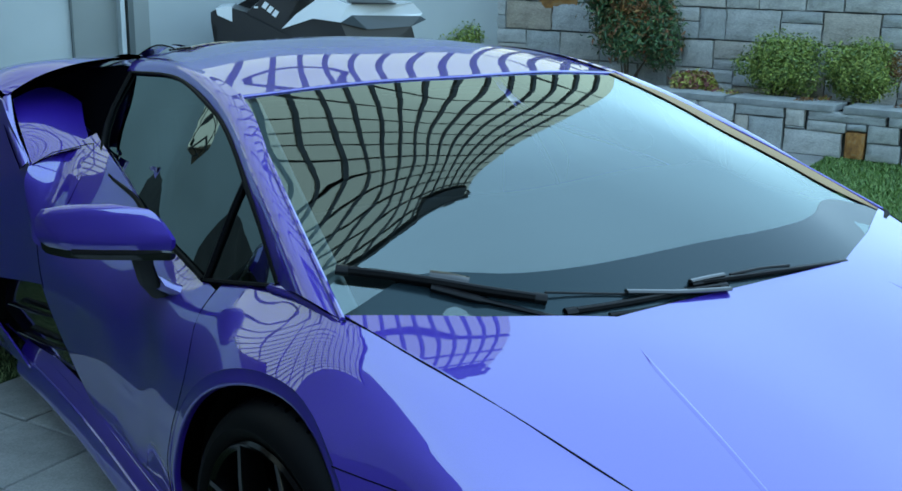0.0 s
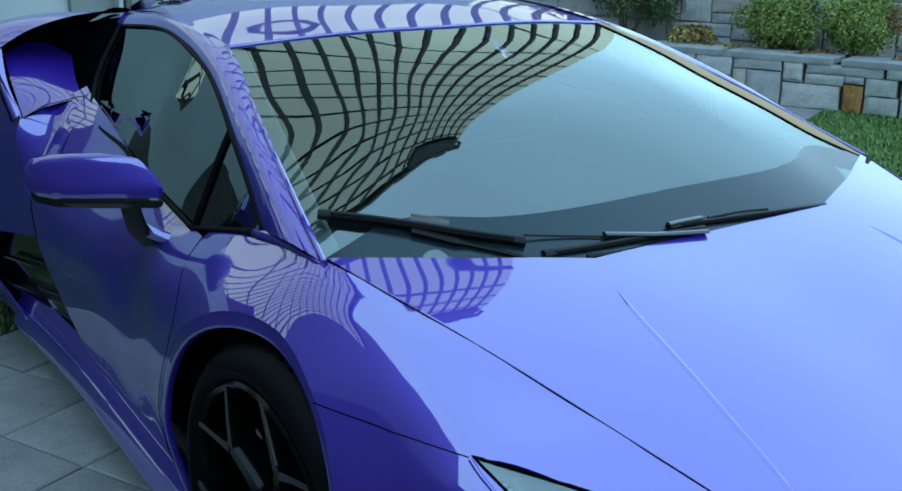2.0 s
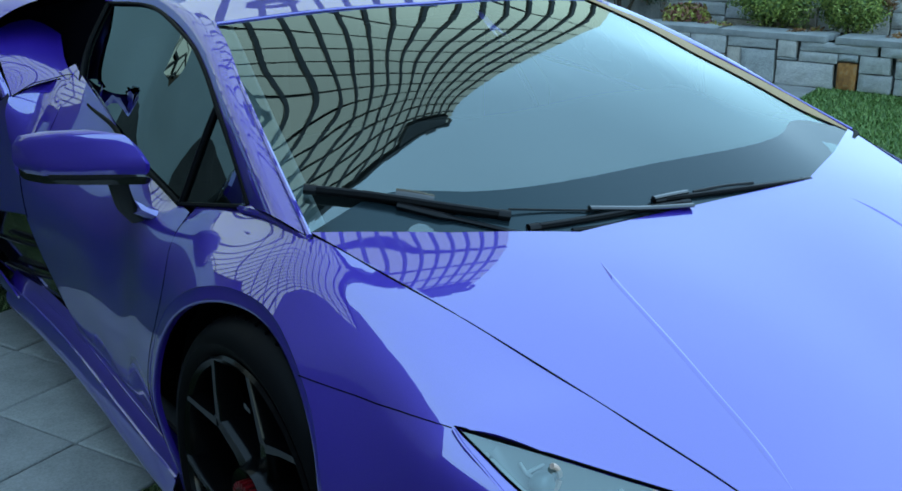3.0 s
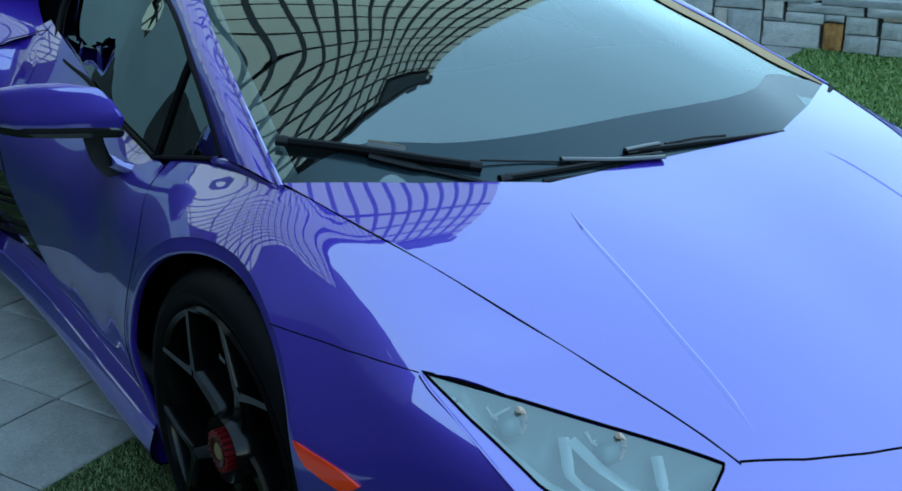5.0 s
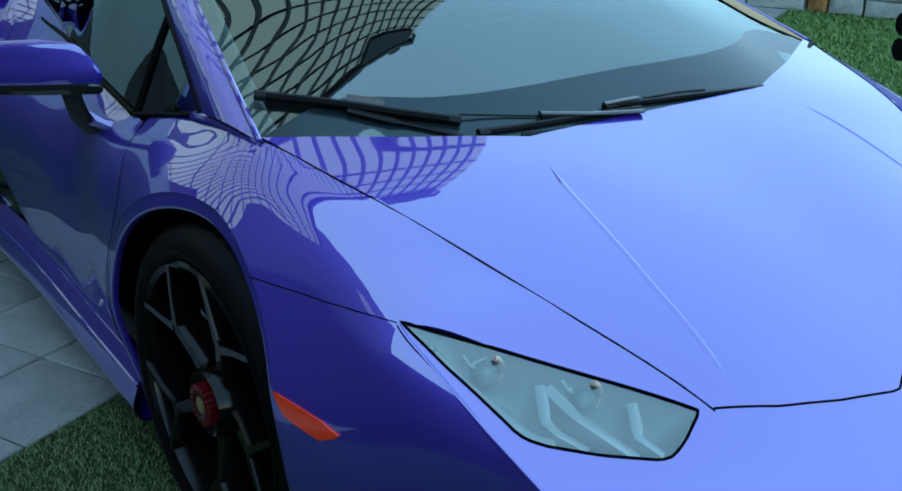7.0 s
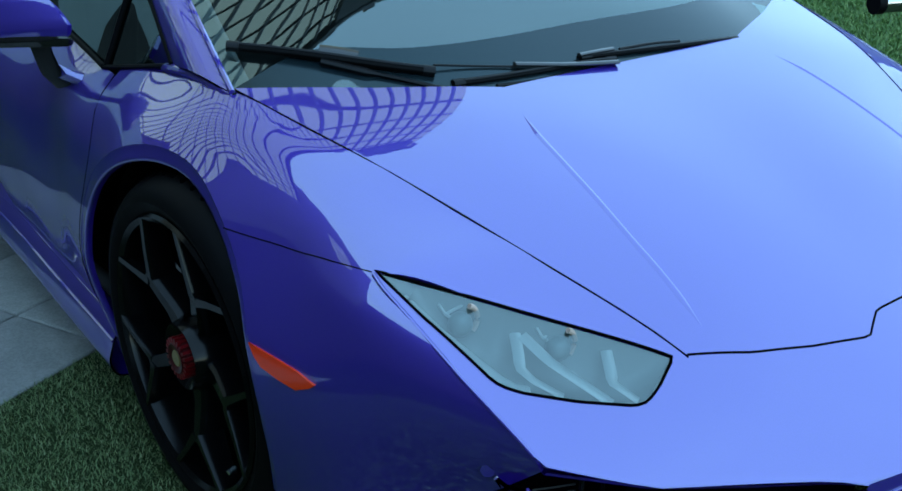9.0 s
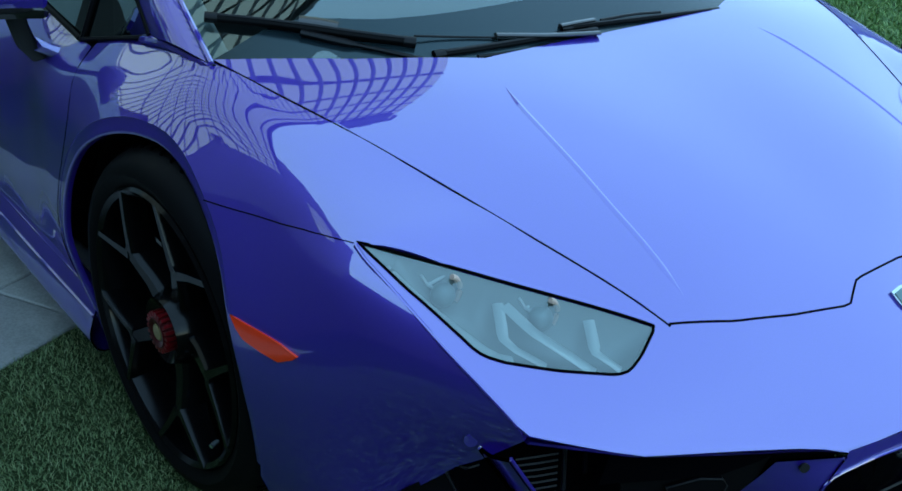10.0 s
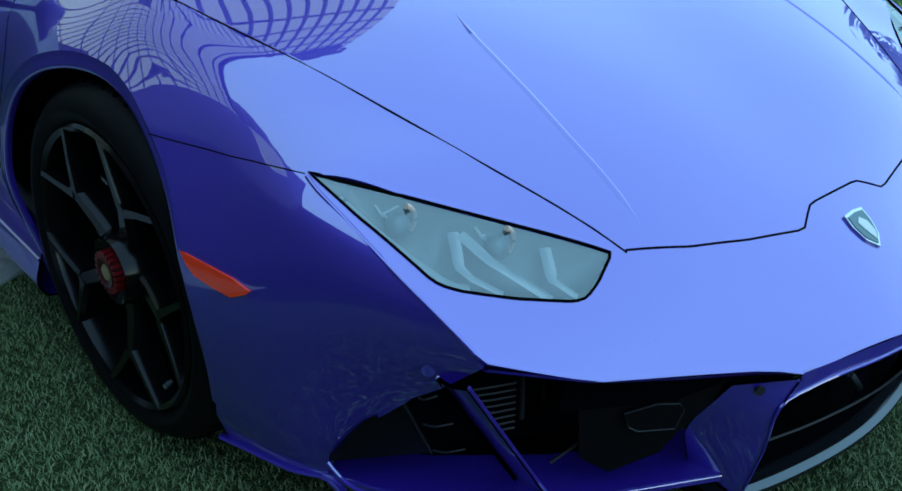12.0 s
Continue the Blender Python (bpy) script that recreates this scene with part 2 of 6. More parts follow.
class Sheet:
    """A fair surface w = f(u, v) through guide curves (thin plate), with a little smoothing."""

    def __init__(self, guides, ease=2e-4):
        p = np.concatenate([np.asarray(g, float) for g in guides])
        self.c, n = p[:, :2], len(p)
        a = np.zeros((n + 3, n + 3))
        a[:n, :n] = self.kernel(self.c, self.c) + ease * np.eye(n)
        a[:n, n], a[:n, n + 1:n + 3] = 1, self.c
        a[n:, :n] = a[:n, n:].T
        self.w = np.linalg.solve(a, np.r_[p[:, 2], 0, 0, 0])

    @staticmethod
    def kernel(a, b):
        r2 = ((a[:, None] - b[None]) ** 2).sum(-1)
        return 0.5 * r2 * np.log(r2 + 1e-12)

    def __call__(self, uv):
        uv = np.atleast_2d(np.asarray(uv, float))
        return self.kernel(uv, self.c) @ self.w[:-3] + self.w[-3] + uv @ self.w[-2:]

    def slope(self, uv, e=2e-3):
        uv = np.atleast_2d(np.asarray(uv, float))
        return ((self(uv + (e, 0)) - self(uv - (e, 0))) / (2 * e), (self(uv + (0, e)) - self(uv - (0, e))) / (2 * e))


class Patch:
    """A fair bicubic spline surface w = f(u, v) over a net of heights; u and v: the ends of its domain."""

    def __init__(self, u, v, net):
        self.u, self.v, self.net = u, v, np.asarray(net, float)

    @staticmethod
    def weights(x, ends, n):
        s = (np.asarray(x, float) - ends[0]) / (ends[1] - ends[0]) * (n - 3)
        i = np.clip(np.floor(s).astype(int), 0, n - 4)
        t = s - i
        four = np.stack([(1 - t) ** 3, 3 * t**3 - 6 * t**2 + 4, -3 * t**3 + 3 * t**2 + 3 * t + 1, t**3], -1) / 6
        out = np.zeros((len(t), n))
        for k in range(4):
            out[np.arange(len(t)), i + k] = four[:, k]
        return out

    def __call__(self, uv):
        uv = np.atleast_2d(np.asarray(uv, float))
        a, b = self.weights(uv[:, 0], self.u, self.net.shape[0]), self.weights(uv[:, 1], self.v, self.net.shape[1])
        return np.einsum("ki,ij,kj->k", a, self.net, b)

    slope = Sheet.slope


def cut_sheet(sheet, outline, step, place, facing):
    """Triangles of a sheet within an outline in its (u, v). place: (u, v, w) to x, y, z; facing: the way its normals face."""
    o = np.asarray(outline, float)
    ring = []
    for a, b in zip(o, np.roll(o, -1, 0)):
        k = max(1, int(np.linalg.norm(b - a) / step))
        ring += [a + (b - a) * s / k for s in range(k)]
    ring = np.array(ring)
    lo, hi = ring.min(0), ring.max(0)
    us, vs = np.arange(lo[0] + step / 2, hi[0], step), np.arange(lo[1] + step / 2, hi[1], step)
    g = np.stack(np.meshgrid(us, vs), -1).reshape(-1, 2)
    inside = np.zeros(len(g), bool)
    for a, b in zip(ring, np.roll(ring, -1, 0)):
        hitting = (a[1] > g[:, 1]) != (b[1] > g[:, 1])
        with np.errstate(divide="ignore", invalid="ignore"):
            cross = (b[0] - a[0]) * (g[:, 1] - a[1]) / (b[1] - a[1]) + a[0]
        inside ^= hitting & (g[:, 0] < cross)
    g = g[inside]
    near = np.sqrt(((g[:, None] - ring[None]) ** 2).sum(-1)).min(1)
    g = g[near > 0.45 * step]
    n = len(ring)
    flat = [Vector(p) for p in np.r_[ring, g]]
    out, _, tris, *_ = delaunay_2d_cdt(flat, [(k, (k + 1) % n) for k in range(n)], [], 1, 1e-6)
    uv = np.array([tuple(p) for p in out])
    w = sheet(uv)
    su, sv = sheet.slope(uv)
    verts = place(np.c_[uv, w])
    normals = place(np.c_[-su, -sv, np.ones(len(uv))])
    normals /= np.linalg.norm(normals, axis=1, keepdims=True)
    if (normals @ np.asarray(facing, float)).mean() < 0:
        normals = -normals
    faces = []
    for t in tris:
        a, b, c = verts[list(t)]
        faces.append(tuple(t) if np.cross(b - a, c - a) @ normals[t[0]] > 0 else tuple(t)[::-1])
    # the border, in the order of the outline
    key = {tuple(np.round(p, 6)): k for k, p in enumerate(uv)}
    loop = [key[tuple(np.round(p, 6))] for p in ring if tuple(np.round(p, 6)) in key]
    a, b = verts[loop[0]], verts[loop[1]]
    mid = verts.mean(0)
    if np.cross(b - a, mid - a) @ normals[loop[0]] < 0:
        loop = loop[::-1]
    return verts, normals, faces, loop


def cut_ob(name, pieces, material, parent, label="", thick=0.006, mirror=False):
    """One object of cut sheets."""
    vs, ns, fs, base = [], [], [], 0
    for verts, normals, faces, loop in pieces:
        top, nl = verts[loop], normals[loop]
        way = np.roll(top, -1, 0) - np.roll(top, 1, 0)
        out = np.cross(way, nl)
        out /= np.linalg.norm(out, axis=1, keepdims=True) + 1e-12
        n, k0 = len(loop), len(verts)
        vs.append(np.r_[verts, top, top - thick * nl])
        ns.append(np.r_[normals, out, out])
        fs += [tuple(base + i for i in f) for f in faces]
        fs += [(base + k0 + k, base + k0 + n + k, base + k0 + n + (k + 1) % n, base + k0 + (k + 1) % n) for k in range(n)]
        base += k0 + 2 * n
    v, nn = np.concatenate(vs), np.concatenate(ns)
    if mirror:
        v, nn, fs = v * (-1, 1, 1), nn * (-1, 1, 1), [f[::-1] for f in fs]
    return mesh_ob(name, v, fs, material, parent, label, True, nn)


def both(pieces_maker, name, material, parent, label=""):
    for side in (False, True):
        cut_ob(name, pieces_maker, material, parent, label, mirror=side)


def seam(path, parent, radius=0.0028, name="panel_gap", material=None, mirror=True):
    for s in ((1, -1) if mirror else (1,)):
        part(name, tube_bm([(p[0] * s, p[1], p[2]) for p in path], radius, 6), material or GAP, parent)


# ---- the car: low violet coupe; its front axle stands at the origin, its nose towards -y ----
car = thing("sports_car", "low coupe in glossy violet metallic paint, parked on turf and pavers", "car")

HOOD_REAR = [(-0.774, -0.003, 0.812), (-0.55, -0.12, 0.803), (-0.334, -0.208, 0.786)]
CREASE = [(-0.362, -0.284), (-0.381, -0.354), (-0.391, -0.429), (-0.399, -0.516), (-0.406, -0.599), (-0.408, -0.674), (-0.411, -0.746), (-0.412, -0.764)]
HOOD_SIDE = [(-0.774, -0.003, 0.812), (-0.687, -0.287, 0.742), (-0.606, -0.482, 0.665), (-0.525, -0.655, 0.588), (-0.463, -0.777, 0.523)]
NOSE = [(-0.747, -0.778, 0.44), (-0.609, -0.859, 0.40), (-0.473, -0.917, 0.375), (-0.344, -0.972, 0.355), (-0.293, -1.001, 0.345),
        (-0.08, -1.047, 0.345), (0, -1.06, 0.347)]
FOLD = [(-0.811, -0.468), (-0.813, -0.489), (-0.811, -0.522), (-0.808, -0.552), (-0.802, -0.602), (-0.792, -0.656), (-0.776, -0.709), (-0.757, -0.762)]
LAMP = [(-0.805, -0.467), (-0.801, -0.494), (-0.789, -0.557), (-0.768, -0.627), (-0.755, -0.667), (-0.747, -0.681), (-0.725, -0.699), (-0.655, -0.742), (-0.580, -0.783),
        (-0.559, -0.788), (-0.531, -0.783), (-0.485, -0.767)]
NOTCH = [(-0.462, -0.774), (-0.357, -0.815), (-0.249, -0.846), (-0.127, -0.873), (-0.099, -0.859), (-0.072, -0.847), (-0.04, -0.847)]

# heights of the nose and hood, from the outer edge to the middle line; the other half mirrors them
TOP_NET = [(-0.4245, -0.0641, 0.2299, 0.4471, 0.5769, 0.6412, 0.6884, 0.7307, 0.7712, 0.8105),
        (-0.3657, -0.0395, 0.2338, 0.4457, 0.5716, 0.6400, 0.7146, 0.7660, 0.8110, 0.8554),
        (-0.2436, 0.0428, 0.2884, 0.4768, 0.5841, 0.6738, 0.7517, 0.7914, 0.8390, 0.8898),
        (-0.0732, 0.1641, 0.3797, 0.5504, 0.6355, 0.7078, 0.7658, 0.8069, 0.8578, 0.9122),
        (0.0953, 0.2739, 0.4306, 0.5624, 0.6477, 0.7112, 0.7646, 0.8119, 0.8636, 0.9202),
        (0.1768, 0.3310, 0.4495, 0.5529, 0.6361, 0.7019, 0.7586, 0.8112, 0.8647, 0.9218)]
top = Patch((-0.88, 0.88), (-1.10, 0.04), TOP_NET + TOP_NET[-2::-1])


def flat(points):
    return [(p[0], p[1]) for p in points]


def on_top(points, lift=0.0):
    uv = np.array([(p[0], p[1]) for p in points], float)
    return np.c_[uv, top(uv) + lift]


def same(q):
    return q


UP = (0, -0.2, 1)
STEP = 0.02
hood_side = curve(HOOD_SIDE, 16)

# hood, one lid between the two side gaps
front = line(NOTCH, 26)
left_half = [*flat(hood_side), *flat(front[1:])]
rear = [*flat(line(HOOD_REAR, 9))[1:], (0, -0.206)]
outline = left_half + [(-x, y) for x, y in left_half[::-1]] + [(-x, y) for x, y in rear[:-1]] + [(0, -0.206)] + rear[:-1][::-1]
cut_ob("hood", [cut_sheet(top, outline, STEP, same, UP)], PAINT, car, "violet hood lid with two raised creases")

# creases of the hood, a slim raised fold
crease = curve(CREASE, 30)
for s in (1, -1):
    ridge = on_top(crease)
    w = 0.008
    bm = bmesh.new()
    rows = []
    for k, p in enumerate(ridge):
        f = min(1.0, k / 4, (len(ridge) - 1 - k) / 3)
        rows.append([bm.verts.new(((p[0] + dx * max(f, 0.12)) * s, p[1], p[2] + dz * f - 0.0004)) for dx, dz in ((-w, -0.0010), (-0.0015, 0.0028), (0.0015, 0.0028), (w, -0.0010))])
    for a, b in zip(rows, rows[1:]):
        for j in range(3):
            bm.faces.new((a[j], a[j + 1], b[j + 1], b[j]))
    part("crease", bm, PAINT, car)

# side of the body: a net of heights along SIDE_OUT, over y (nose to tail) and the way up and inwards along SIDE_UP
SIDE_OUT, SIDE_UP = np.array((-math.cos(radians(30)), 0, math.sin(radians(30)))), np.array((math.sin(radians(30)), 0, math.cos(radians(30))))
BUMPER_NET = [(0.1083, 0.2168, 0.3486, 0.4980, 0.6513, 0.7877, 0.8849, 0.9305, 0.9302, 0.8972, 0.8457, 0.7866, 0.7258),
        (0.3557, 0.3970, 0.4669, 0.5679, 0.6903, 0.8060, 0.8797, 0.8841, 0.8324, 0.7598, 0.6975, 0.6559, 0.6362),
        (0.5796, 0.6087, 0.6498, 0.7232, 0.8257, 0.9153, 0.9691, 0.9694, 0.8685, 0.7409, 0.6763, 0.6524, 0.6588),
        (0.6805, 0.7695, 0.8456, 0.9151, 0.9760, 1.0152, 1.0374, 1.0654, 0.9971, 0.8508, 0.7799, 0.7414, 0.7253)]
FENDER_NET = [(0.6943, 0.8022, 0.8963, 0.9662, 1.0184, 1.0536, 1.0549, 1.0468, 1.0630, 0.9942, 0.8997, 0.8210, 0.7637),
        (0.8027, 0.8960, 0.9691, 1.0226, 1.0612, 1.0897, 1.1091, 1.1180, 1.0893, 1.0708, 0.9671, 0.8829, 0.8414),
        (0.8895, 0.9534, 1.0062, 1.0484, 1.0812, 1.1063, 1.1255, 1.1382, 1.1279, 1.1158, 1.0748, 1.0673, 1.0779),
        (0.8941, 0.9374, 0.9839, 1.0347, 1.0818, 1.1206, 1.1462, 1.1461, 1.1389, 1.0927, 1.0640, 1.0871, 1.1450),
        (0.8105, 0.8470, 0.8991, 0.9757, 1.0295, 1.0576, 1.0882, 1.1080, 1.1235, 1.0967, 1.0692, 1.0654, 1.0929)]
DOOR_NET = [(0.6994, 0.7604, 0.8383, 0.9324, 0.9996, 1.0410, 1.0828, 1.1112, 1.1001, 1.0538, 1.0241, 1.0140, 1.0239),
        (0.6424, 0.7304, 0.8178, 0.8999, 0.9657, 1.0107, 1.0390, 1.0653, 1.0966, 1.0982, 1.0682, 1.0436, 1.0341),
        (0.6288, 0.7271, 0.8161, 0.8946, 0.9626, 1.0206, 1.0647, 1.0906, 1.0950, 1.0886, 1.0900, 1.0943, 1.0978),
        (0.6184, 0.7166, 0.8033, 0.8791, 0.9467, 1.0088, 1.0617, 1.0954, 1.1029, 1.0925, 1.0897, 1.0986, 1.1078)]
DOOR_REAR_NET = [(0.5967, 0.7003, 0.7934, 0.8761, 0.9494, 1.0137, 1.0659, 1.0998, 1.1092, 1.1003, 1.0948, 1.0879, 1.0718),
        (0.5634, 0.6766, 0.7795, 0.8720, 0.9534, 1.0218, 1.0752, 1.1120, 1.1313, 1.1341, 1.1217, 1.0935, 1.0548),
        (0.5267, 0.6514, 0.7647, 0.8662, 0.9540, 1.0251, 1.0784, 1.1161, 1.1404, 1.1510, 1.1459, 1.1238, 1.0852),
        (0.4917, 0.6268, 0.7479, 0.8545, 0.9451, 1.0187, 1.0757, 1.1176, 1.1462, 1.1620, 1.1641, 1.1514, 1.1235)]

flank = Patch((-0.80, 1.46), (-0.34, 0.42), BUMPER_NET + FENDER_NET + DOOR_NET + DOOR_REAR_NET)
ARCH_R, ARCH_Y, AXLE_Z = 0.352, 0.03, 0.335


def arch(a0, a1, n, r=ARCH_R):
    """Points (y, z) of the front wheel's opening; angles from the rear, over the top, in degrees."""
    return [(ARCH_Y + r * math.cos(a), AXLE_Z + r * math.sin(a)) for a in np.radians(np.linspace(a0, a1, n))]


LEVELS = [curve([(0.33, 0.785, -0.824), (0.42, 0.715, -0.858), (0.6, 0.690, -0.868), (0.9, 0.735, -0.872), (1.15, 0.810, -0.878), (1.39, 0.857, -0.884)], 16),
          curve([(0.30, 0.66, -0.925), (0.6, 0.66, -0.905), (1.0, 0.68, -0.892), (1.4, 0.72, -0.90), (1.8, 0.75, -0.945), (2.4, 0.75, -0.975)], 18),
          curve([(0.37, 0.45, -0.922), (0.7, 0.44, -0.900), (1.0, 0.43, -0.885), (1.4, 0.43, -0.89), (1.9, 0.43, -0.95), (2.4, 0.45, -0.97)], 18),
          curve([(0.38, 0.2, -0.885), (0.7, 0.2, -0.848), (1.0, 0.2, -0.828), (1.4, 0.2, -0.825), (1.9, 0.2, -0.88)], 14),
          curve([(1.39, 0.857, -0.886), (1.48, 0.93, -0.895), (1.60, 1.005, -0.893), (1.8, 1.03, -0.885), (2.4, 0.96, -0.90)], 10)]


def from_side(q):
    """(y, up, out) of the side's net to x, y, z."""
    q = np.asarray(q, float)
    return q[:, 1:2] * SIDE_UP + q[:, 2:] * SIDE_OUT + q[:, :1] * (0, 1, 0)


def on_flank(points, lift=0.0):
    """The side's points over (y, z)."""
    yz = np.array(points, float)
    x = np.full(len(yz), -0.9)
    for _ in range(30):
        p = np.c_[x, yz]
        uv = np.c_[yz[:, 0], p @ SIDE_UP]
        rate = SIDE_OUT[0] - flank.slope(uv)[1] * SIDE_UP[0]
        x = x - np.clip((p @ SIDE_OUT - flank(uv)) / rate, -0.03, 0.03)
    return np.c_[x - lift, yz]


def side_ring(points):
    """An outline in the side's net, from points in space."""
    p = np.asarray(points, float)
    return [tuple(q) for q in np.c_[p[:, 1], p @ SIDE_UP]]


def to_flank(q):
    return q[:, [2, 0, 1]]


class Blend:
    """The nose's top, running into the side's surface towards the rear."""

    def __call__(self, uv):
        uv = np.atleast_2d(np.asarray(uv, float))
        z = flat_z = top(uv)
        for _ in range(12):
            p = np.c_[uv, z]
            key = np.c_[uv[:, 1], p @ SIDE_UP]
            z = z - np.clip((p @ SIDE_OUT - flank(key)) / (SIDE_OUT[2] - flank.slope(key)[1] * SIDE_UP[2]), -0.02, 0.02)
        s = np.clip((uv[:, 1] + 0.58) / 0.11, 0, 1)
        return flat_z + (z - flat_z) * s * s * (3 - 2 * s)

    slope = Sheet.slope


OUT = (-1, -0.1, 0.2)
crest = on_top(curve(FOLD, 22))


def lip_width(a):
    return 0.012 + 0.018 * float(np.clip((150 - a) / 50, 0, 1))


SEAM = [(-0.462, 0.642), (-0.428, 0.644), (-0.376, 0.643), (-0.330, 0.640), (-0.237, 0.640), (-0.178, 0.642)]
a_seam = math.degrees(math.atan2(0.642 - AXLE_Z, -0.178 - ARCH_Y))
DOOR_FRONT = [(0.412, 0.757), (0.392, 0.723), (0.360, 0.679), (0.349, 0.655), (0.342, 0.625), (0.352, 0.568), (0.385, 0.513), (0.42, 0.42), (0.44, 0.3), (0.455, 0.19)]

# fenders: the side from the hood gap round the arch to the door, and the strip between the hood and the lamp
k_joint = int(np.abs(hood_side[:, 1] + 0.43).argmin())
skin = Blend()
joint = line([hood_side[k_joint][:2], (-0.807, -0.467)], 40)
joint = np.c_[joint, skin(joint)]
fender_ring = side_ring([*hood_side[:k_joint + 1], *joint[1:-1], crest[0], *on_flank(SEAM[1:]),
                         *on_flank([arch(a, a, 1, r=ARCH_R + lip_width(a))[0] for a in np.linspace(a_seam, -20, 30)] + [(0.392, 0.16)] + DOOR_FRONT[::-1][:-1]),
                         (-0.8005, 0.41, 0.770), (-0.797, 0.30, 0.792), (-0.790, 0.19, 0.808), (-0.783, 0.03, 0.806)])
strip = [*flat(hood_side[k_joint:]), (-0.485, -0.767), *flat(joint[::-1][:-1])]
pieces = [cut_sheet(flank, fender_ring, STEP, from_side, OUT), cut_sheet(skin, strip, STEP, same, UP)]
both(pieces, "fender", PAINT, car, "violet front fender with a crowned top and round wheel arch")

for m in (1, -1):
    sweep = np.linspace(200, -20, 46)
    outer = on_flank([arch(a, a, 1, r=ARCH_R + lip_width(a))[0] for a in sweep], -0.001)
    inner_edge = np.array([(p[0] - 0.12 * lip_width(a), *arch(a, a, 1)[0]) for p, a in zip(outer, sweep)])
    turned = inner_edge + [(0.012, *(-0.004 * np.array(q[1:] - np.array([ARCH_Y, AXLE_Z])))) for q in inner_edge]
    net_ob("arch_lip", [[tuple(p * (m, 1, 1)) for p in r[::3]] for r in (outer, outer + 0.3 * (inner_edge - outer), inner_edge, turned)], PAINT, car, "", 60, 9, 0.003, m < 0)

# bumper skin: nose top and its two flanks
nose = line(NOSE, 20)
left = [*flat(crest), *flat(nose[0:-1])]
inner = [*LAMP, *flat(front[0:])]
ring = left + [(0, -1.06)] + [(-x, y) for x, y in left[::-1]] + [(-x, y) for x, y in inner] + inner[::-1]
bumper_side = side_ring([*crest, *on_flank([(-0.772, 0.44), (-0.70, 0.375), (-0.652, 0.339), (-0.581, 0.269), (-0.513, 0.168), (-0.49, 0.12), (-0.30, 0.12)]
                                           + [arch(a, a, 1, r=ARCH_R + lip_width(a))[0] for a in np.linspace(205, a_seam, 18)] + SEAM[1:][::-1])])
flank_piece = cut_sheet(flank, bumper_side, STEP, from_side, OUT)
nose_piece = cut_sheet(top, ring, STEP, same, UP)
v, n, f, lp = flank_piece
cut_ob("front_bumper", [nose_piece, flank_piece, (v * (-1, 1, 1), n * (-1, 1, 1), [t[::-1] for t in f], lp[::-1])], PAINT, car,
       "violet one-piece front bumper skin with a pointed nose")

# the fold where the top rolls into the flank
fold = crest + (0.002, 0, -0.003)
for m in (1, -1):
    part("fender_fold", tube_bm(curve(fold * (m, 1, 1), 60), 0.0038, 8), PAINT, car)

# gaps between the panels
seam(on_top(hood_side, -0.0004), car, 0.0018)
seam(on_top(front, -0.0005), car, 0.0021)
seam(np.array([on_top([(s * -0.04, -0.847)], -0.0006)[0] for s in np.linspace(1, -1, 5)]), car, 0.0021, mirror=False)
seam(on_flank(line(SEAM, 14), 0.0002), car, 0.0010)
seam(on_flank(line(DOOR_FRONT, 20), 0.0002), car, 0.0009)

# head lamps: dark bowl, clear lens, light guides and two projectors
rim_path = on_top(line(LAMP + LAMP[:1], 80), 0.0004)
BOWL = mat("lamp_bowl", (0.24, 0.27, 0.265), 0.45, 0.2)
bulb = mat("lamp_projector", (0.24, 0.29, 0.29), 0.45, 0.2)
GLINT = mat("copper_glint", (0.62, 0.46, 0.38), 0.4, 0.2)
GUIDES = [([(-0.792, -0.513), (-0.778, -0.578), (-0.751, -0.644), (-0.731, -0.681), (-0.707, -0.697)], 0.0125),
          ([(-0.674, -0.627), (-0.690, -0.654), (-0.700, -0.668), (-0.693, -0.688), (-0.666, -0.723)], 0.0085),
          ([(-0.666, -0.634), (-0.653, -0.681), (-0.630, -0.721), (-0.605, -0.761)], 0.0115),
          ([(-0.567, -0.708), (-0.578, -0.728), (-0.587, -0.743), (-0.567, -0.776)], 0.009),
          ([(-0.501, -0.771), (-0.552, -0.787)], 0.006), ([(-0.731, -0.693), (-0.653, -0.740), (-0.570, -0.785)], 0.004)]
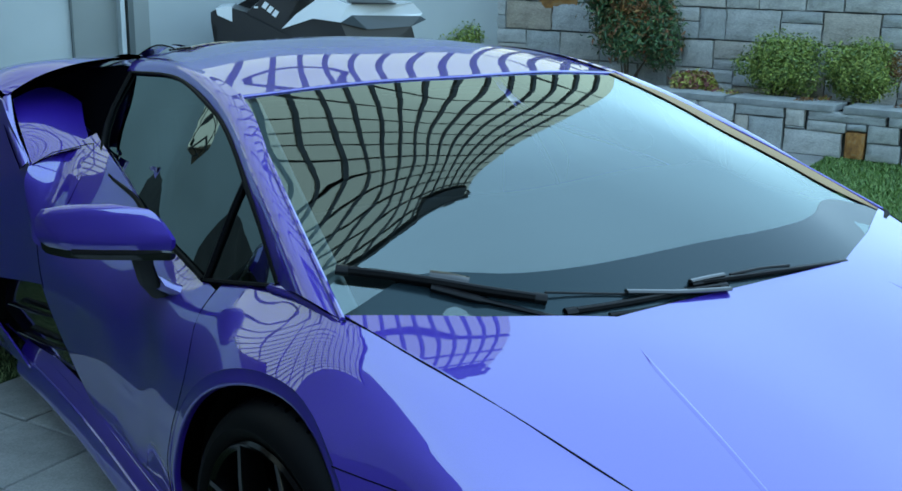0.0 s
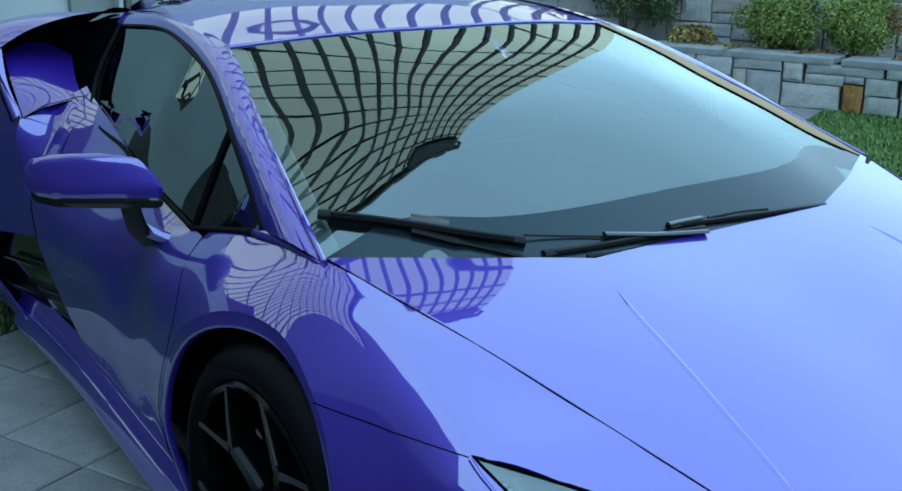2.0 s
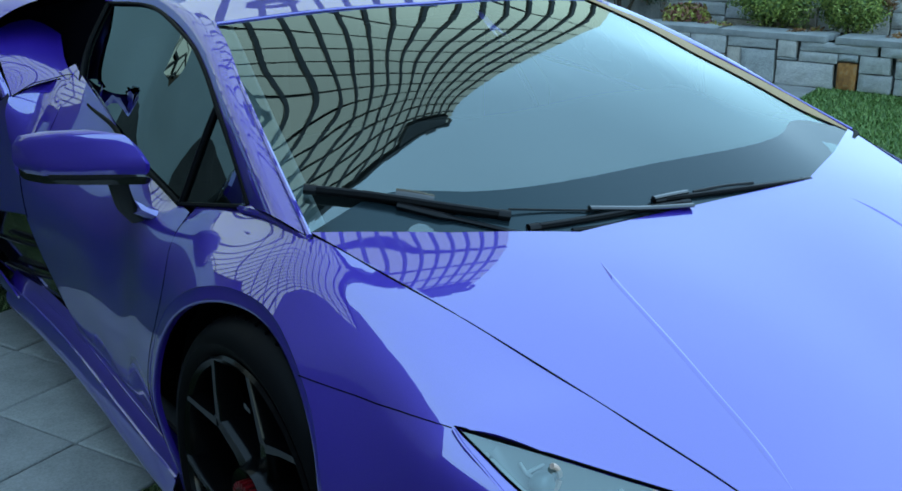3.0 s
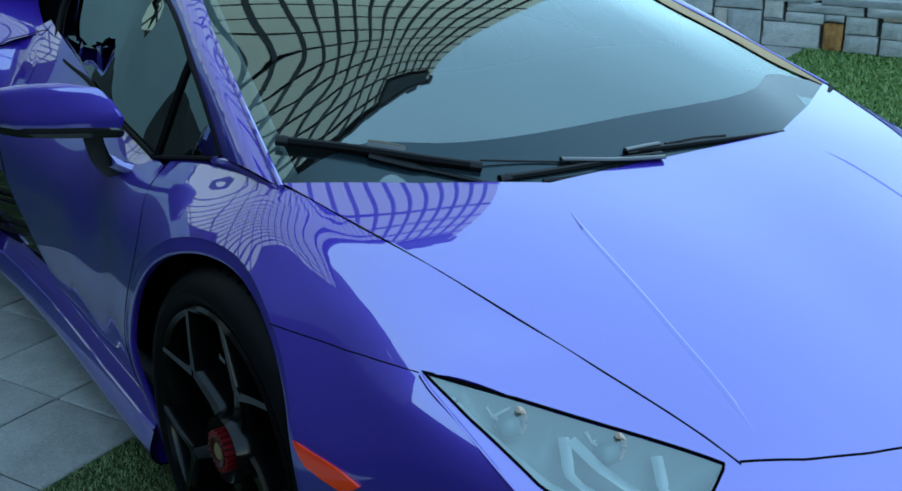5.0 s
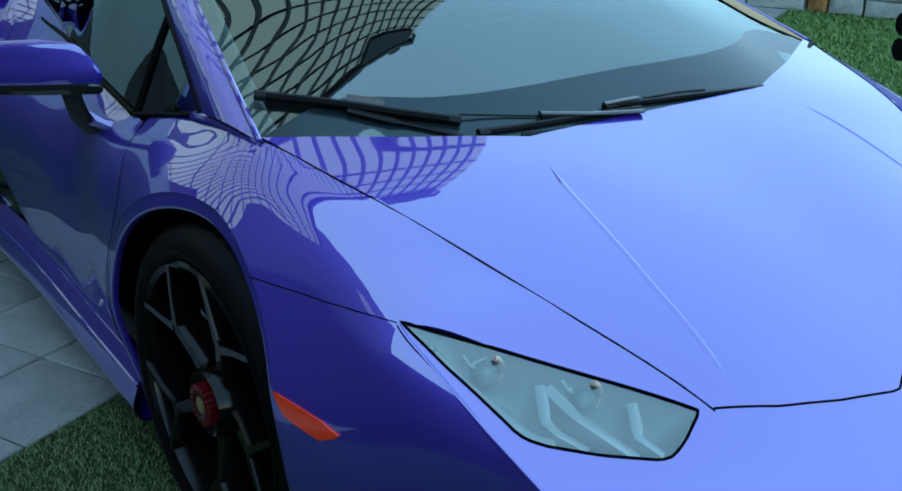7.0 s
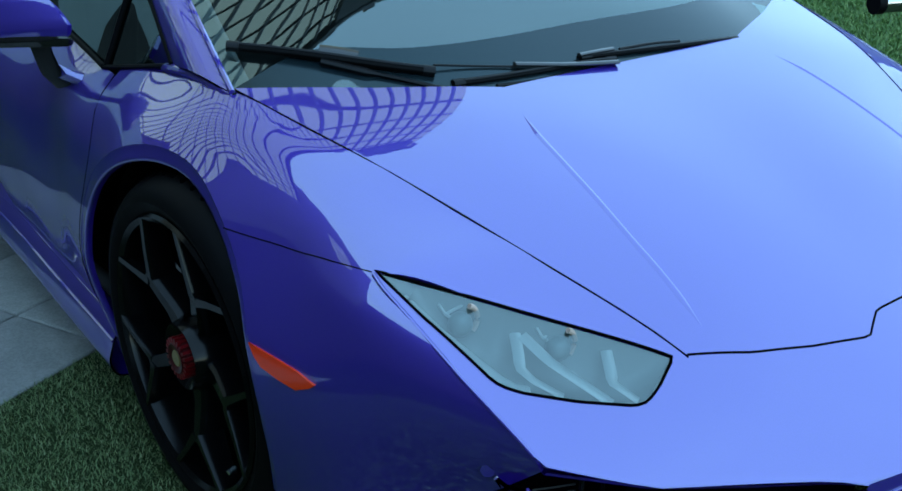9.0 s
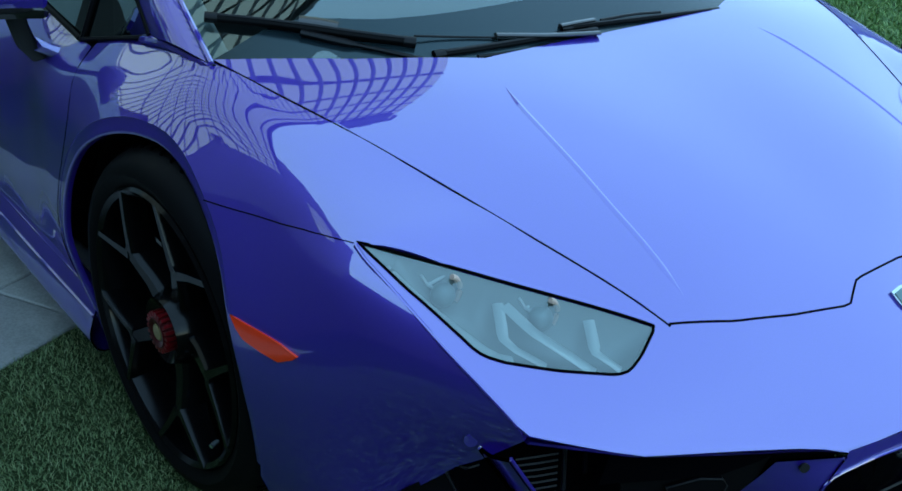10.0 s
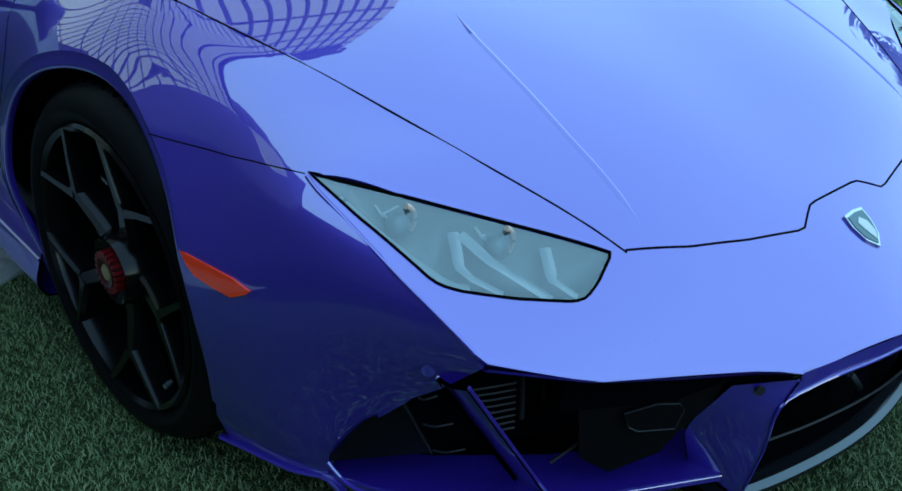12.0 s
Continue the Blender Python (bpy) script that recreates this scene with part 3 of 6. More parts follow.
for s in (1, -1):
    v, n, f, lp = cut_sheet(top, LAMP, 0.03, same, UP)
    mid = v.mean(0)
    deep = v - np.array([0, -0.012, 0.055]) + (mid - v) * 0.18
    deep[lp] = v[lp] - (0, 0, 0.004)
    bowl = mesh_ob("headlight", deep * (s, 1, 1), f if s > 0 else [t[::-1] for t in f], BOWL, car, "angular clear headlight with white Y-shaped light guides", True)
    lens = cut_ob("lens", [(v - 0.001 * n, n, f, lp)], LENS, bowl, "clear polycarbonate lens", 0.003, s < 0)
    lens.visible_shadow = False
    part("lamp_rim", tube_bm([(p[0] * s, p[1], p[2]) for p in rim_path[:-1]], 0.0023, 6, closed=True), GAP, bowl, "black rubber edge")
    for guide, w in GUIDES:
        path = line(on_top(guide, -0.0095), 12) * (s, 1, 1)
        part("light_guide", tube_bm(path, w, 8, flat=0.3), DRL, bowl, "white light guide")
    for at in ((-0.728, -0.568), (-0.618, -0.660)):
        c = Vector(on_top([at], -0.028)[0])
        c.x *= s
        bm = bmesh.new()
        bmesh.ops.create_uvsphere(bm, u_segments=16, v_segments=10, radius=0.019)
        bmesh.ops.translate(bm, vec=c, verts=bm.verts)
        pro = part("projector", bm, bulb, bowl, "round projector lens")
        ring3 = [c + Vector((0.024 * math.cos(a), -0.010, 0.024 * math.sin(a) + 0.008)) for a in np.linspace(-0.9, 1.2, 10)]
        # the glint on the projector, put in as a pale coppery arc
        part("projector_glint", tube_bm(ring3, 0.0045, 8), GLINT, bowl, "copper-coloured arc painted as a glint")
        for dx, dy in ((-0.014, 0.028), (0.018, 0.012), (-0.004, -0.012)):
            spoke = [c + Vector((-0.012 * s, 0.02, 0.012)), Vector(on_top([(c.x * s + dx * 1.3, c.y + dy)], -0.014)[0] * (s, 1, 1))]
            part("reflector_rib", tube_bm(spoke, 0.0026, 6), DRL, bowl)

# side marker lamps
marker = [(-0.2986, 0.4974), (-0.3349, 0.4934), (-0.3675, 0.4903), (-0.406, 0.4847), (-0.4389, 0.4742), (-0.4311, 0.4669), (-0.4045, 0.4549), (-0.3693, 0.4598), (-0.3316, 0.4678), (-0.3148, 0.4801)]
v, n, f, lp = cut_sheet(flank, side_ring(on_flank(marker)), 0.012, from_side, OUT)
both([(v + 0.004 * n, n, f, lp)], "side_marker", ORANGE, car, "orange side marker lamp")

# badge
bm = bmesh.new()
shield = [(-0.027, 0.033), (0.0, 0.036), (0.027, 0.033), (0.028, 0.008), (0.020, -0.020), (0.0, -0.040), (-0.020, -0.020), (-0.028, 0.008)]
sl = top.slope([(0, -0.912)])[1][0]
tilt = Matrix.Translation((0, -0.912, top([(0, -0.912)])[0])) @ Matrix.Rotation(math.atan(sl), 4, "X")


def plate(outline, thick, at):
    b = bmesh.new()
    face = b.faces.new([b.verts.new((x, y, 0)) for x, y in outline])
    up = bmesh.ops.extrude_face_region(b, geom=[face])
    bmesh.ops.translate(b, vec=(0, 0, thick), verts=[e for e in up["geom"] if isinstance(e, bmesh.types.BMVert)])
    bmesh.ops.transform(b, matrix=at, verts=b.verts)
    return b


badge = part("badge", plate(shield, 0.004, tilt), SILVER, car, "small shield badge with a silver border", False)
part("badge_field", plate([(x * 0.84, y * 0.84) for x, y in shield], 0.0055, tilt), mat("badge_grey", (0.09, 0.16, 0.17), 0.35), badge, "", False)
beast = [(-0.012, 0.012), (0.0, 0.02), (0.012, 0.008), (0.014, -0.012), (0.004, -0.028), (-0.004, -0.012)]
part("badge_emblem", plate(beast, 0.0068, tilt), DRL, badge, "", False)

# windscreen, wide and raked
SCREEN_ROWS = [[(-0.584, 0.761, 1.086), (-0.3, 0.73, 1.105), (0, 0.72, 1.107)], [(-0.64, 0.55, 1.022), (-0.32, 0.47, 1.045), (0, 0.445, 1.05)],
               [(-0.69, 0.37, 0.953), (-0.36, 0.235, 0.968), (0, 0.19, 0.968)], [(-0.735, 0.18, 0.882), (-0.40, 0.02, 0.872), (0, -0.03, 0.868)],
               [(-0.779, -0.01, 0.803), (-0.42, -0.185, 0.775), (0, -0.225, 0.768)]]


def whole(rows):
    return [r + [(-x, y, z) for x, y, z in r[:-1][::-1]] for r in rows]


full = np.array(whole(SCREEN_ROWS))
screen_sheet = Sheet([full.reshape(-1, 3)], 6e-5)
across = np.stack([curve(r, 13) for r in full])
mesh_rows = np.stack([curve(across[:, j], 11) for j in range(13)], 1)
mesh_rows[..., 2] = screen_sheet(mesh_rows[..., :2].reshape(-1, 2)).reshape(11, 13)
screen = net_ob("windscreen", mesh_rows, SCREEN, car, "wide raked windscreen mirroring the sky and the building", 48, 36, 0.004, True)
screen.visible_shadow = False

# roof skin
ROOF_ROWS = [[(-0.584, 0.757, 1.0872), (-0.3, 0.726, 1.1065), (0, 0.716, 1.1085)], [(-0.567, 1.09, 1.128), (-0.3, 1.07, 1.155), (0, 1.06, 1.160)],
             [(-0.55, 1.45, 1.118), (-0.3, 1.45, 1.150), (0, 1.45, 1.162)], [(-0.52, 1.85, 1.06), (-0.28, 1.85, 1.095), (0, 1.85, 1.105)],
             [(-0.50, 2.3, 0.97), (-0.26, 2.35, 1.0), (0, 2.35, 1.01)]]
net_ob("roof", whole(ROOF_ROWS), PAINT, car, "low violet roof skin", 36, 36, 0.002, True)

part("roof_edge", tube_bm(curve(np.array(whole(ROOF_ROWS)[0]) + (0, -0.002, -0.001), 30), 0.004, 8), PAINT, car)

# pillars and roof rails beside the screen
PILLAR_IN = [(-0.779, -0.01, 0.806), (-0.69, 0.37, 0.956), (-0.584, 0.762, 1.089), (-0.567, 1.09, 1.131), (-0.55, 1.45, 1.12)]
PILLAR_MID = [(-0.80, 0.09, 0.826), (-0.722, 0.40, 0.966), (-0.632, 0.765, 1.083), (-0.596, 1.07, 1.125), (-0.583, 1.43, 1.112)]
PILLAR_OUT = [(-0.79, 0.19, 0.815), (-0.735, 0.42, 0.94), (-0.655, 0.72, 1.05), (-0.61, 1.05, 1.104), (-0.605, 1.42, 1.09)]
for m in (False, True):
    net_ob("roof_pillar", [PILLAR_IN, PILLAR_MID, PILLAR_OUT], PAINT, car, "", 30, 9, 0.006, False, m)
    part("screen_trim", tube_bm([(-p[0] if m else p[0], p[1], p[2] + 0.001) for p in curve(PILLAR_IN[:3], 20)], [0.006 - 0.002 * k / 19 for k in range(20)], 8), PAINT, car)
    part("pillar_foot", tube_bm(curve(np.array([(-0.778, -0.01, 0.799), (-0.784, 0.08, 0.808), (-0.788, 0.17, 0.811), (-0.792, 0.24, 0.804)]) * (-1 if m else 1, 1, 1), 14), [0.004] + [0.009] * 12 + [0.004], 8), PAINT, car)

# side glass, x over (y, z)
side_glass = Sheet([[(0.20, 0.815, -0.785), (0.48, 0.757, -0.803), (0.9, 0.835, -0.775), (1.3, 0.92, -0.72), (1.4, 1.09, -0.60), (1.05, 1.105, -0.605),
                     (0.72, 1.05, -0.652), (0.42, 0.94, -0.733), (0.8, 0.95, -0.725)]], 1e-4)
GLASS_TOP = [(0.20, 0.817), (0.42, 0.942), (0.72, 1.048), (1.05, 1.101), (1.38, 1.088)]
GLASS_LOW = [(1.38, 1.088), (1.36, 0.99), (1.29, 0.918), (0.9, 0.835), (0.49, 0.758)]


def on_glass(points, lift=0.0):
    yz = np.array(points, float)
    return np.c_[side_glass(yz) - lift, yz]


divider = [(0.485, 0.758), (0.455, 0.955)]
door_glass = [(0.485, 0.758), (0.458, 0.955), *[tuple(p) for p in curve([(0.458, 0.957), (0.72, 1.048), (1.05, 1.101), (1.38, 1.088)], 12)[1:]], *GLASS_LOW[1:-1]]
quarter = [(0.20, 0.817), (0.33, 0.893), (0.452, 0.953), (0.478, 0.76)]
for m in (False, True):
    for nm, ring2, lab in (("side_window", door_glass, "dark tinted frameless side window"), ("quarter_window", quarter, "small three-cornered quarter window")):
        g = cut_ob(nm, [cut_sheet(side_glass, ring2, 0.05, to_flank, OUT)], SIDE_GLASS, car, lab, 0.003, m)
        g.visible_shadow = False
    for path, r in ((on_glass(line(divider, 8), 0.002), 0.009), (on_glass(curve(GLASS_TOP, 24), 0.004), 0.006), (on_glass(curve(GLASS_LOW, 24), 0.006), 0.007),
                    (on_glass(line([(0.20, 0.814), (0.49, 0.757)], 8), 0.004), 0.006)):
        part("window_seal", tube_bm(path * (-1 if m else 1, 1, 1), r, 6, flat=0.8), RUBBER, car)

# doors
WINDOW_FOOT = [(-0.716, 1.36, 0.932), (-0.728, 1.3, 0.919), (-0.752, 1.1, 0.880), (-0.778, 0.9, 0.835), (-0.803, 0.48, 0.755)]
DOOR_REAR = [(1.14, 0.27), (1.20, 0.40), (1.29, 0.554), (1.325, 0.64), (1.355, 0.70), (1.392, 0.787), (1.395, 0.856)]
DOOR_END = [(1.14, 0.27), (1.20, 0.40), (1.30, 0.554), (1.34, 0.64), (1.385, 0.70), (1.43, 0.787), (1.44, 0.856)]
door_ring = side_ring([*on_flank(DOOR_FRONT[:-1] + [(0.46, 0.215), (0.8, 0.235)] + DOOR_END), *line(WINDOW_FOOT, 20)])
both([cut_sheet(flank, door_ring, 0.025, from_side, OUT)], "door", PAINT, car, "violet door, closed")
seam(on_flank(line(DOOR_REAR[2:], 16), 0.0004), car, 0.0014)
# the door's shoulder flares out towards the haunch
SHOULDER_FRONT = [(1.31, 0.902), (1.25, 0.83), (1.24, 0.75), (1.28, 0.66)]
SHOULDER_MID = [(1.375, 0.893), (1.34, 0.815), (1.33, 0.75), (1.34, 0.67)]
SHOULDER_REAR = [(-0.892, 1.395, 0.856), (-0.906, 1.39, 0.823), (-0.908, 1.385, 0.783), (-0.906, 1.38, 0.70)]
rows = [[tuple(a), tuple(b), c] for a, b, c in zip(on_flank(SHOULDER_FRONT, 0.001), on_flank(SHOULDER_MID, 0.010), SHOULDER_REAR)]
for m in (False, True):
    net_ob("door_shoulder", rows, PAINT, car, "", 20, 20, 0.003, False, m)
REAR_LEVELS = [curve([(2.4, 0.75, -0.975), (2.9, 0.74, -0.962), (3.38, 0.72, -0.895)], 8), curve([(2.4, 0.45, -0.97), (3.0, 0.45, -0.955), (3.42, 0.45, -0.885)], 8),
               curve([(2.4, 0.96, -0.90), (2.9, 0.94, -0.885), (3.3, 0.91, -0.85)], 8), curve([(1.9, 0.2, -0.88), (3.0, 0.2, -0.92), (3.38, 0.2, -0.86)], 8)]
flank_rear = Sheet([*LEVELS[1:3], LEVELS[4], *REAR_LEVELS], 3e-3)
rear_arch = [(2.62 + 0.385 * math.cos(a), 0.345 + 0.385 * math.sin(a)) for a in np.radians(np.linspace(-22, 202, 26))]
quarter_ring = [(1.29, 0.556), (1.328, 0.64), (1.358, 0.70), (1.395, 0.787), (1.40, 0.857), (1.48, 0.925), (1.60, 1.005), (1.8, 1.03), (2.4, 0.98), (2.9, 0.955), (3.3, 0.92), (3.40, 0.80),
                (3.43, 0.60), (3.43, 0.40), (3.38, 0.20), *rear_arch, (1.9, 0.2), (1.62, 0.22), (1.86, 0.34), (1.70, 0.49)]
both([cut_sheet(flank_rear, quarter_ring, 0.04, to_flank, OUT)], "rear_quarter", PAINT, car, "violet rear quarter panel with a round wheel arch")
for m in (False, True):
    a = np.radians(np.linspace(-25, 205, 30))
    rows = [[(x, 2.62 + 0.397 * math.cos(t), 0.345 + 0.397 * math.sin(t)) for t in a] for x in (-0.925, -0.80, -0.58)]
    net_ob("arch_liner", [r[::3] + [r[-1]] for r in rows], PLASTIC, car, "", 36, 6, 0.003, False, m)

# tail: rear skin, lamps, diffuser and pipes
net_ob("tail_panel", whole([[(-0.85, 3.31, 0.915), (-0.45, 3.42, 0.905), (0, 3.44, 0.90)], [(-0.90, 3.41, 0.72), (-0.5, 3.47, 0.73), (0, 3.49, 0.73)],
                            [(-0.885, 3.43, 0.50), (-0.5, 3.45, 0.50), (0, 3.46, 0.50)]]), PAINT, car, "violet tail panel", 30, 12, 0.006, True)
net_ob("diffuser", whole([[(-0.88, 3.43, 0.50), (-0.5, 3.45, 0.50), (0, 3.46, 0.50)], [(-0.87, 3.40, 0.32), (-0.5, 3.38, 0.30), (0, 3.38, 0.30)],
                          [(-0.85, 3.30, 0.16), (-0.5, 3.20, 0.14), (0, 3.20, 0.14)]]), GLOSS_BLACK, car, "gloss black rear diffuser", 24, 10, 0.006, True)
TAIL_RED = mat("red_lens", (0.35, 0.008, 0.012), 0.15, 0.0, 0.8)
for m in (1, -1):
    lamp = part("tail_lamp", tube_bm([(-0.78 * m, 3.455, 0.735), (-0.52 * m, 3.485, 0.735)], 0.022, 8, flat=0.8), TAIL_RED, car, "slim red tail lamp")
    part("lamp_fork", tube_bm([(-0.66 * m, 3.475, 0.735), (-0.76 * m, 3.45, 0.80)], 0.012, 8), TAIL_RED, lamp)
    part("tail_pipe", tube_bm([(-0.28 * m, 3.30, 0.56), (-0.28 * m, 3.50, 0.57)], 0.055, 20), CHROME, car, "round polished tail pipe")

# sills
SILL = [(-0.885, 0.385, 0.15), (-0.872, 0.7, 0.16), (-0.855, 1.1, 0.175), (-0.85, 1.6, 0.18), (-0.86, 1.95, 0.18)]
sp = curve(SILL, 24)
for m in (False, True):
    rows = [sp + (0.02, 0, 0.10), sp + (-0.012, 0, 0.055), sp + (-0.022, 0, 0.03), sp + (-0.03, 0, 0.0), sp + (-0.02, 0, -0.03), sp + (0.08, 0, -0.04)]
    net_ob("sill", [[tuple(p) for p in r[::4]] for r in rows], PAINT, car, "violet sill blade", 24, 20, 0.004, False, m)
    for lift, r in (((-0.0165, 0, 0.048), 0.0035), ((0.006, 0, 0.078), 0.003)):
        part("sill_crease", tube_bm((sp + lift) * (-1 if m else 1, 1, 1), r, 8), PAINT, car)

# wheel arch liners and a dark underbody
for m in (False, True):
    a = np.radians(np.linspace(-30, 178, 30))
    rows = [[(x, ARCH_Y + (ARCH_R + 0.012) * math.cos(t), AXLE_Z + (ARCH_R + 0.012) * math.sin(t)) for t in a] for x in (-0.875, -0.78, -0.60)]
    net_ob("arch_liner", [r[::3] + [r[-1]] for r in rows], PLASTIC, car, "", 36, 6, 0.003, False, m)
part("underbody", box_bm((1.5, 3.75, 0.06), (0, 1.37, 0.14), 0.01), PLASTIC, car, "flat dark underbody")

# side intakes in front of the rear wheels: dark throat with two violet vanes
throat = [(1.10, 0.20), (1.14, 0.27), (1.20, 0.40), (1.29, 0.555), (1.70, 0.50), (1.86, 0.34), (1.62, 0.22)]
v, n, f, lp = cut_sheet(flank_rear, throat, 0.05, to_flank, OUT)
both([(v + (0.05, 0, 0), n, f, lp)], "side_intake", GLOSS_BLACK, car, "black side air intake")
for m in (1, -1):
    for z0 in (0.33, 0.42):
        run = np.array([(1.26, z0 + 0.05), (1.45, z0 + 0.01), (1.70, z0 - 0.02)])
        path = np.c_[flank_rear(run) + 0.03, run] * (m, 1, 1)
        part("vane", tube_bm(curve(path, 8), 0.014, 8, flat=0.3), GLOSS_BLACK, car)

# rear haunches with the upper intake behind the side glass
MOUTH = [(-0.565, 1.40, 1.122), (-0.64, 1.50, 1.107), (-0.72, 1.575, 1.085), (-0.79, 1.62, 1.055), (-0.868, 1.64, 1.008)]
for m in (False, True):
    net_ob("rear_haunch", [MOUTH, [(-0.545, 1.62, 1.108), (-0.63, 1.66, 1.107), (-0.72, 1.69, 1.098), (-0.80, 1.71, 1.078), (-0.882, 1.73, 1.036)],
                           [(-0.52, 1.95, 1.045), (-0.62, 1.97, 1.06), (-0.73, 1.98, 1.065), (-0.83, 1.98, 1.05), (-0.905, 1.98, 1.015)],
                           [(-0.50, 2.38, 0.965), (-0.62, 2.38, 0.97), (-0.74, 2.38, 0.98), (-0.85, 2.38, 0.99), (-0.92, 2.38, 0.97)]], PAINT, car, "", 24, 22, 0.008, False, m)
    net_ob("scoop_floor", [[(-0.737, 1.352, 0.905), (-0.783, 1.36, 0.898), (-0.833, 1.375, 0.885), (-0.884, 1.392, 0.861)],
                           [(-0.719, 1.45, 0.937), (-0.764, 1.46, 0.933), (-0.814, 1.47, 0.926), (-0.875, 1.48, 0.909)],
                           [(-0.684, 1.58, 0.974), (-0.73, 1.59, 0.975), (-0.781, 1.6, 0.974), (-0.858, 1.6, 0.958)],
                           [(-0.634, 1.74, 1.016), (-0.685, 1.75, 1.018), (-0.741, 1.76, 1.016), (-0.839, 1.7, 0.995)]], PAINT, car, "", 20, 24, 0.004, True, m)
    net_ob("intake_lip", [[(-0.861, 1.63, 1.018), (-0.880, 1.54, 0.955), (-0.890, 1.40, 0.866)], [(-0.876, 1.635, 1.014), (-0.895, 1.535, 0.948), (-0.902, 1.395, 0.858)],
                          [(-0.884, 1.66, 1.0), (-0.900, 1.55, 0.93), (-0.905, 1.42, 0.845)]], PAINT, car, "", 16, 10, 0.003, False, m)
    # lightless black sheets stand in for the shade inside the intake
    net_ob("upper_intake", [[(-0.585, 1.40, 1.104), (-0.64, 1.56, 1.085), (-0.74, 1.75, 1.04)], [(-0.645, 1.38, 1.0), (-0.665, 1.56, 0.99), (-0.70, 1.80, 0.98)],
                            [(-0.712, 1.336, 0.905), (-0.69, 1.56, 0.93), (-0.68, 1.88, 0.92)]], GAP, car, "hexagonal air intake behind the window, its shade put in as black", 10, 10, 0.004, False, m)
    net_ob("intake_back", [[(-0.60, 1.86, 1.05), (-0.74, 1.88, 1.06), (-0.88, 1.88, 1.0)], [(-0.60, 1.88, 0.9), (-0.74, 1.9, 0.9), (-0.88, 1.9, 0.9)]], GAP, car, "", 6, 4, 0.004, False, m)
    seam(np.array([(-0.715, 1.332, 0.912), (-0.76, 1.318, 0.914), (-0.80, 1.307, 0.909), (-0.842, 1.342, 0.896), (-0.884, 1.390, 0.86)]) * (-1 if m else 1, 1, 1), car, 0.0014, mirror=False)

# engine cover with louvres and a small tail spoiler
net_ob("engine_cover", whole([[(-0.92, 2.36, 0.972), (-0.5, 2.33, 0.968), (0, 2.33, 1.004)], [(-0.90, 2.8, 0.955), (-0.45, 2.8, 0.935), (0, 2.8, 0.945)],
                              [(-0.855, 3.32, 0.918), (-0.45, 3.42, 0.905), (0, 3.44, 0.902)]]), PAINT, car, "violet engine cover", 28, 16, 0.006, True)
roof_sheet = Sheet([[p for r in whole(ROOF_ROWS) for p in r]], 1e-6)
for m in (1, -1):
    for k in range(6):
        ends = line([(-0.42 * m, 1.43 + 0.028 * k), (-0.08 * m, 1.775 + 0.02 * k)], 10)
        path = np.c_[ends, roof_sheet(ends) + 0.005]
        part("louvre", tube_bm(path, 0.006, 6, flat=0.6), GLOSS_BLACK, car)
    bump = [[(-0.47 * m, 1.74), (-0.34 * m, 1.92)], [(-0.42 * m, 1.66), (-0.29 * m, 1.86)], [(-0.39 * m, 1.60), (-0.24 * m, 1.82)]]
    rows = [[(x, y, roof_sheet([(x, y)])[0] + h) for x, y in line(r, 5)] for r, h in zip(bump, (0.0, 0.025, 0.004))]
    net_ob("roof_scoop", rows, PAINT, car, "", 12, 8, 0.004, m < 0)

# door mirrors
def loft(rings, sides):
    bm = bmesh.new()
    rows = [[bm.verts.new(p) for p in r] for r in rings]
    for a, b in zip(rows, rows[1:]):
        for k in range(sides):
            bm.faces.new((a[k], a[(k + 1) % sides], b[(k + 1) % sides], b[k]))
    bm.faces.new(rows[0][::-1])
    bm.faces.new(rows[-1])
    return bm


SECTION = [(-1, -0.22), (-0.98, -0.5), (-0.82, -0.92), (0.7, -1), (1, -0.6), (1, 0.6), (0.75, 0.95), (0.2, 1.0), (-0.15, 0.88), (-0.6, 0.35)]


def super_ring(c, w, h, n=20, axis=(0, 1), tilt_z=0.0):
    """The creased section of the mirror round c: half depth w, half height h."""
    shape = line(SECTION + SECTION[:1], n + 1)[:-1]
    return [(c[0] - 0.35 * w * a, c[1] + w * a, c[2] + h * b + tilt_z * w * a) for a, b in shape]


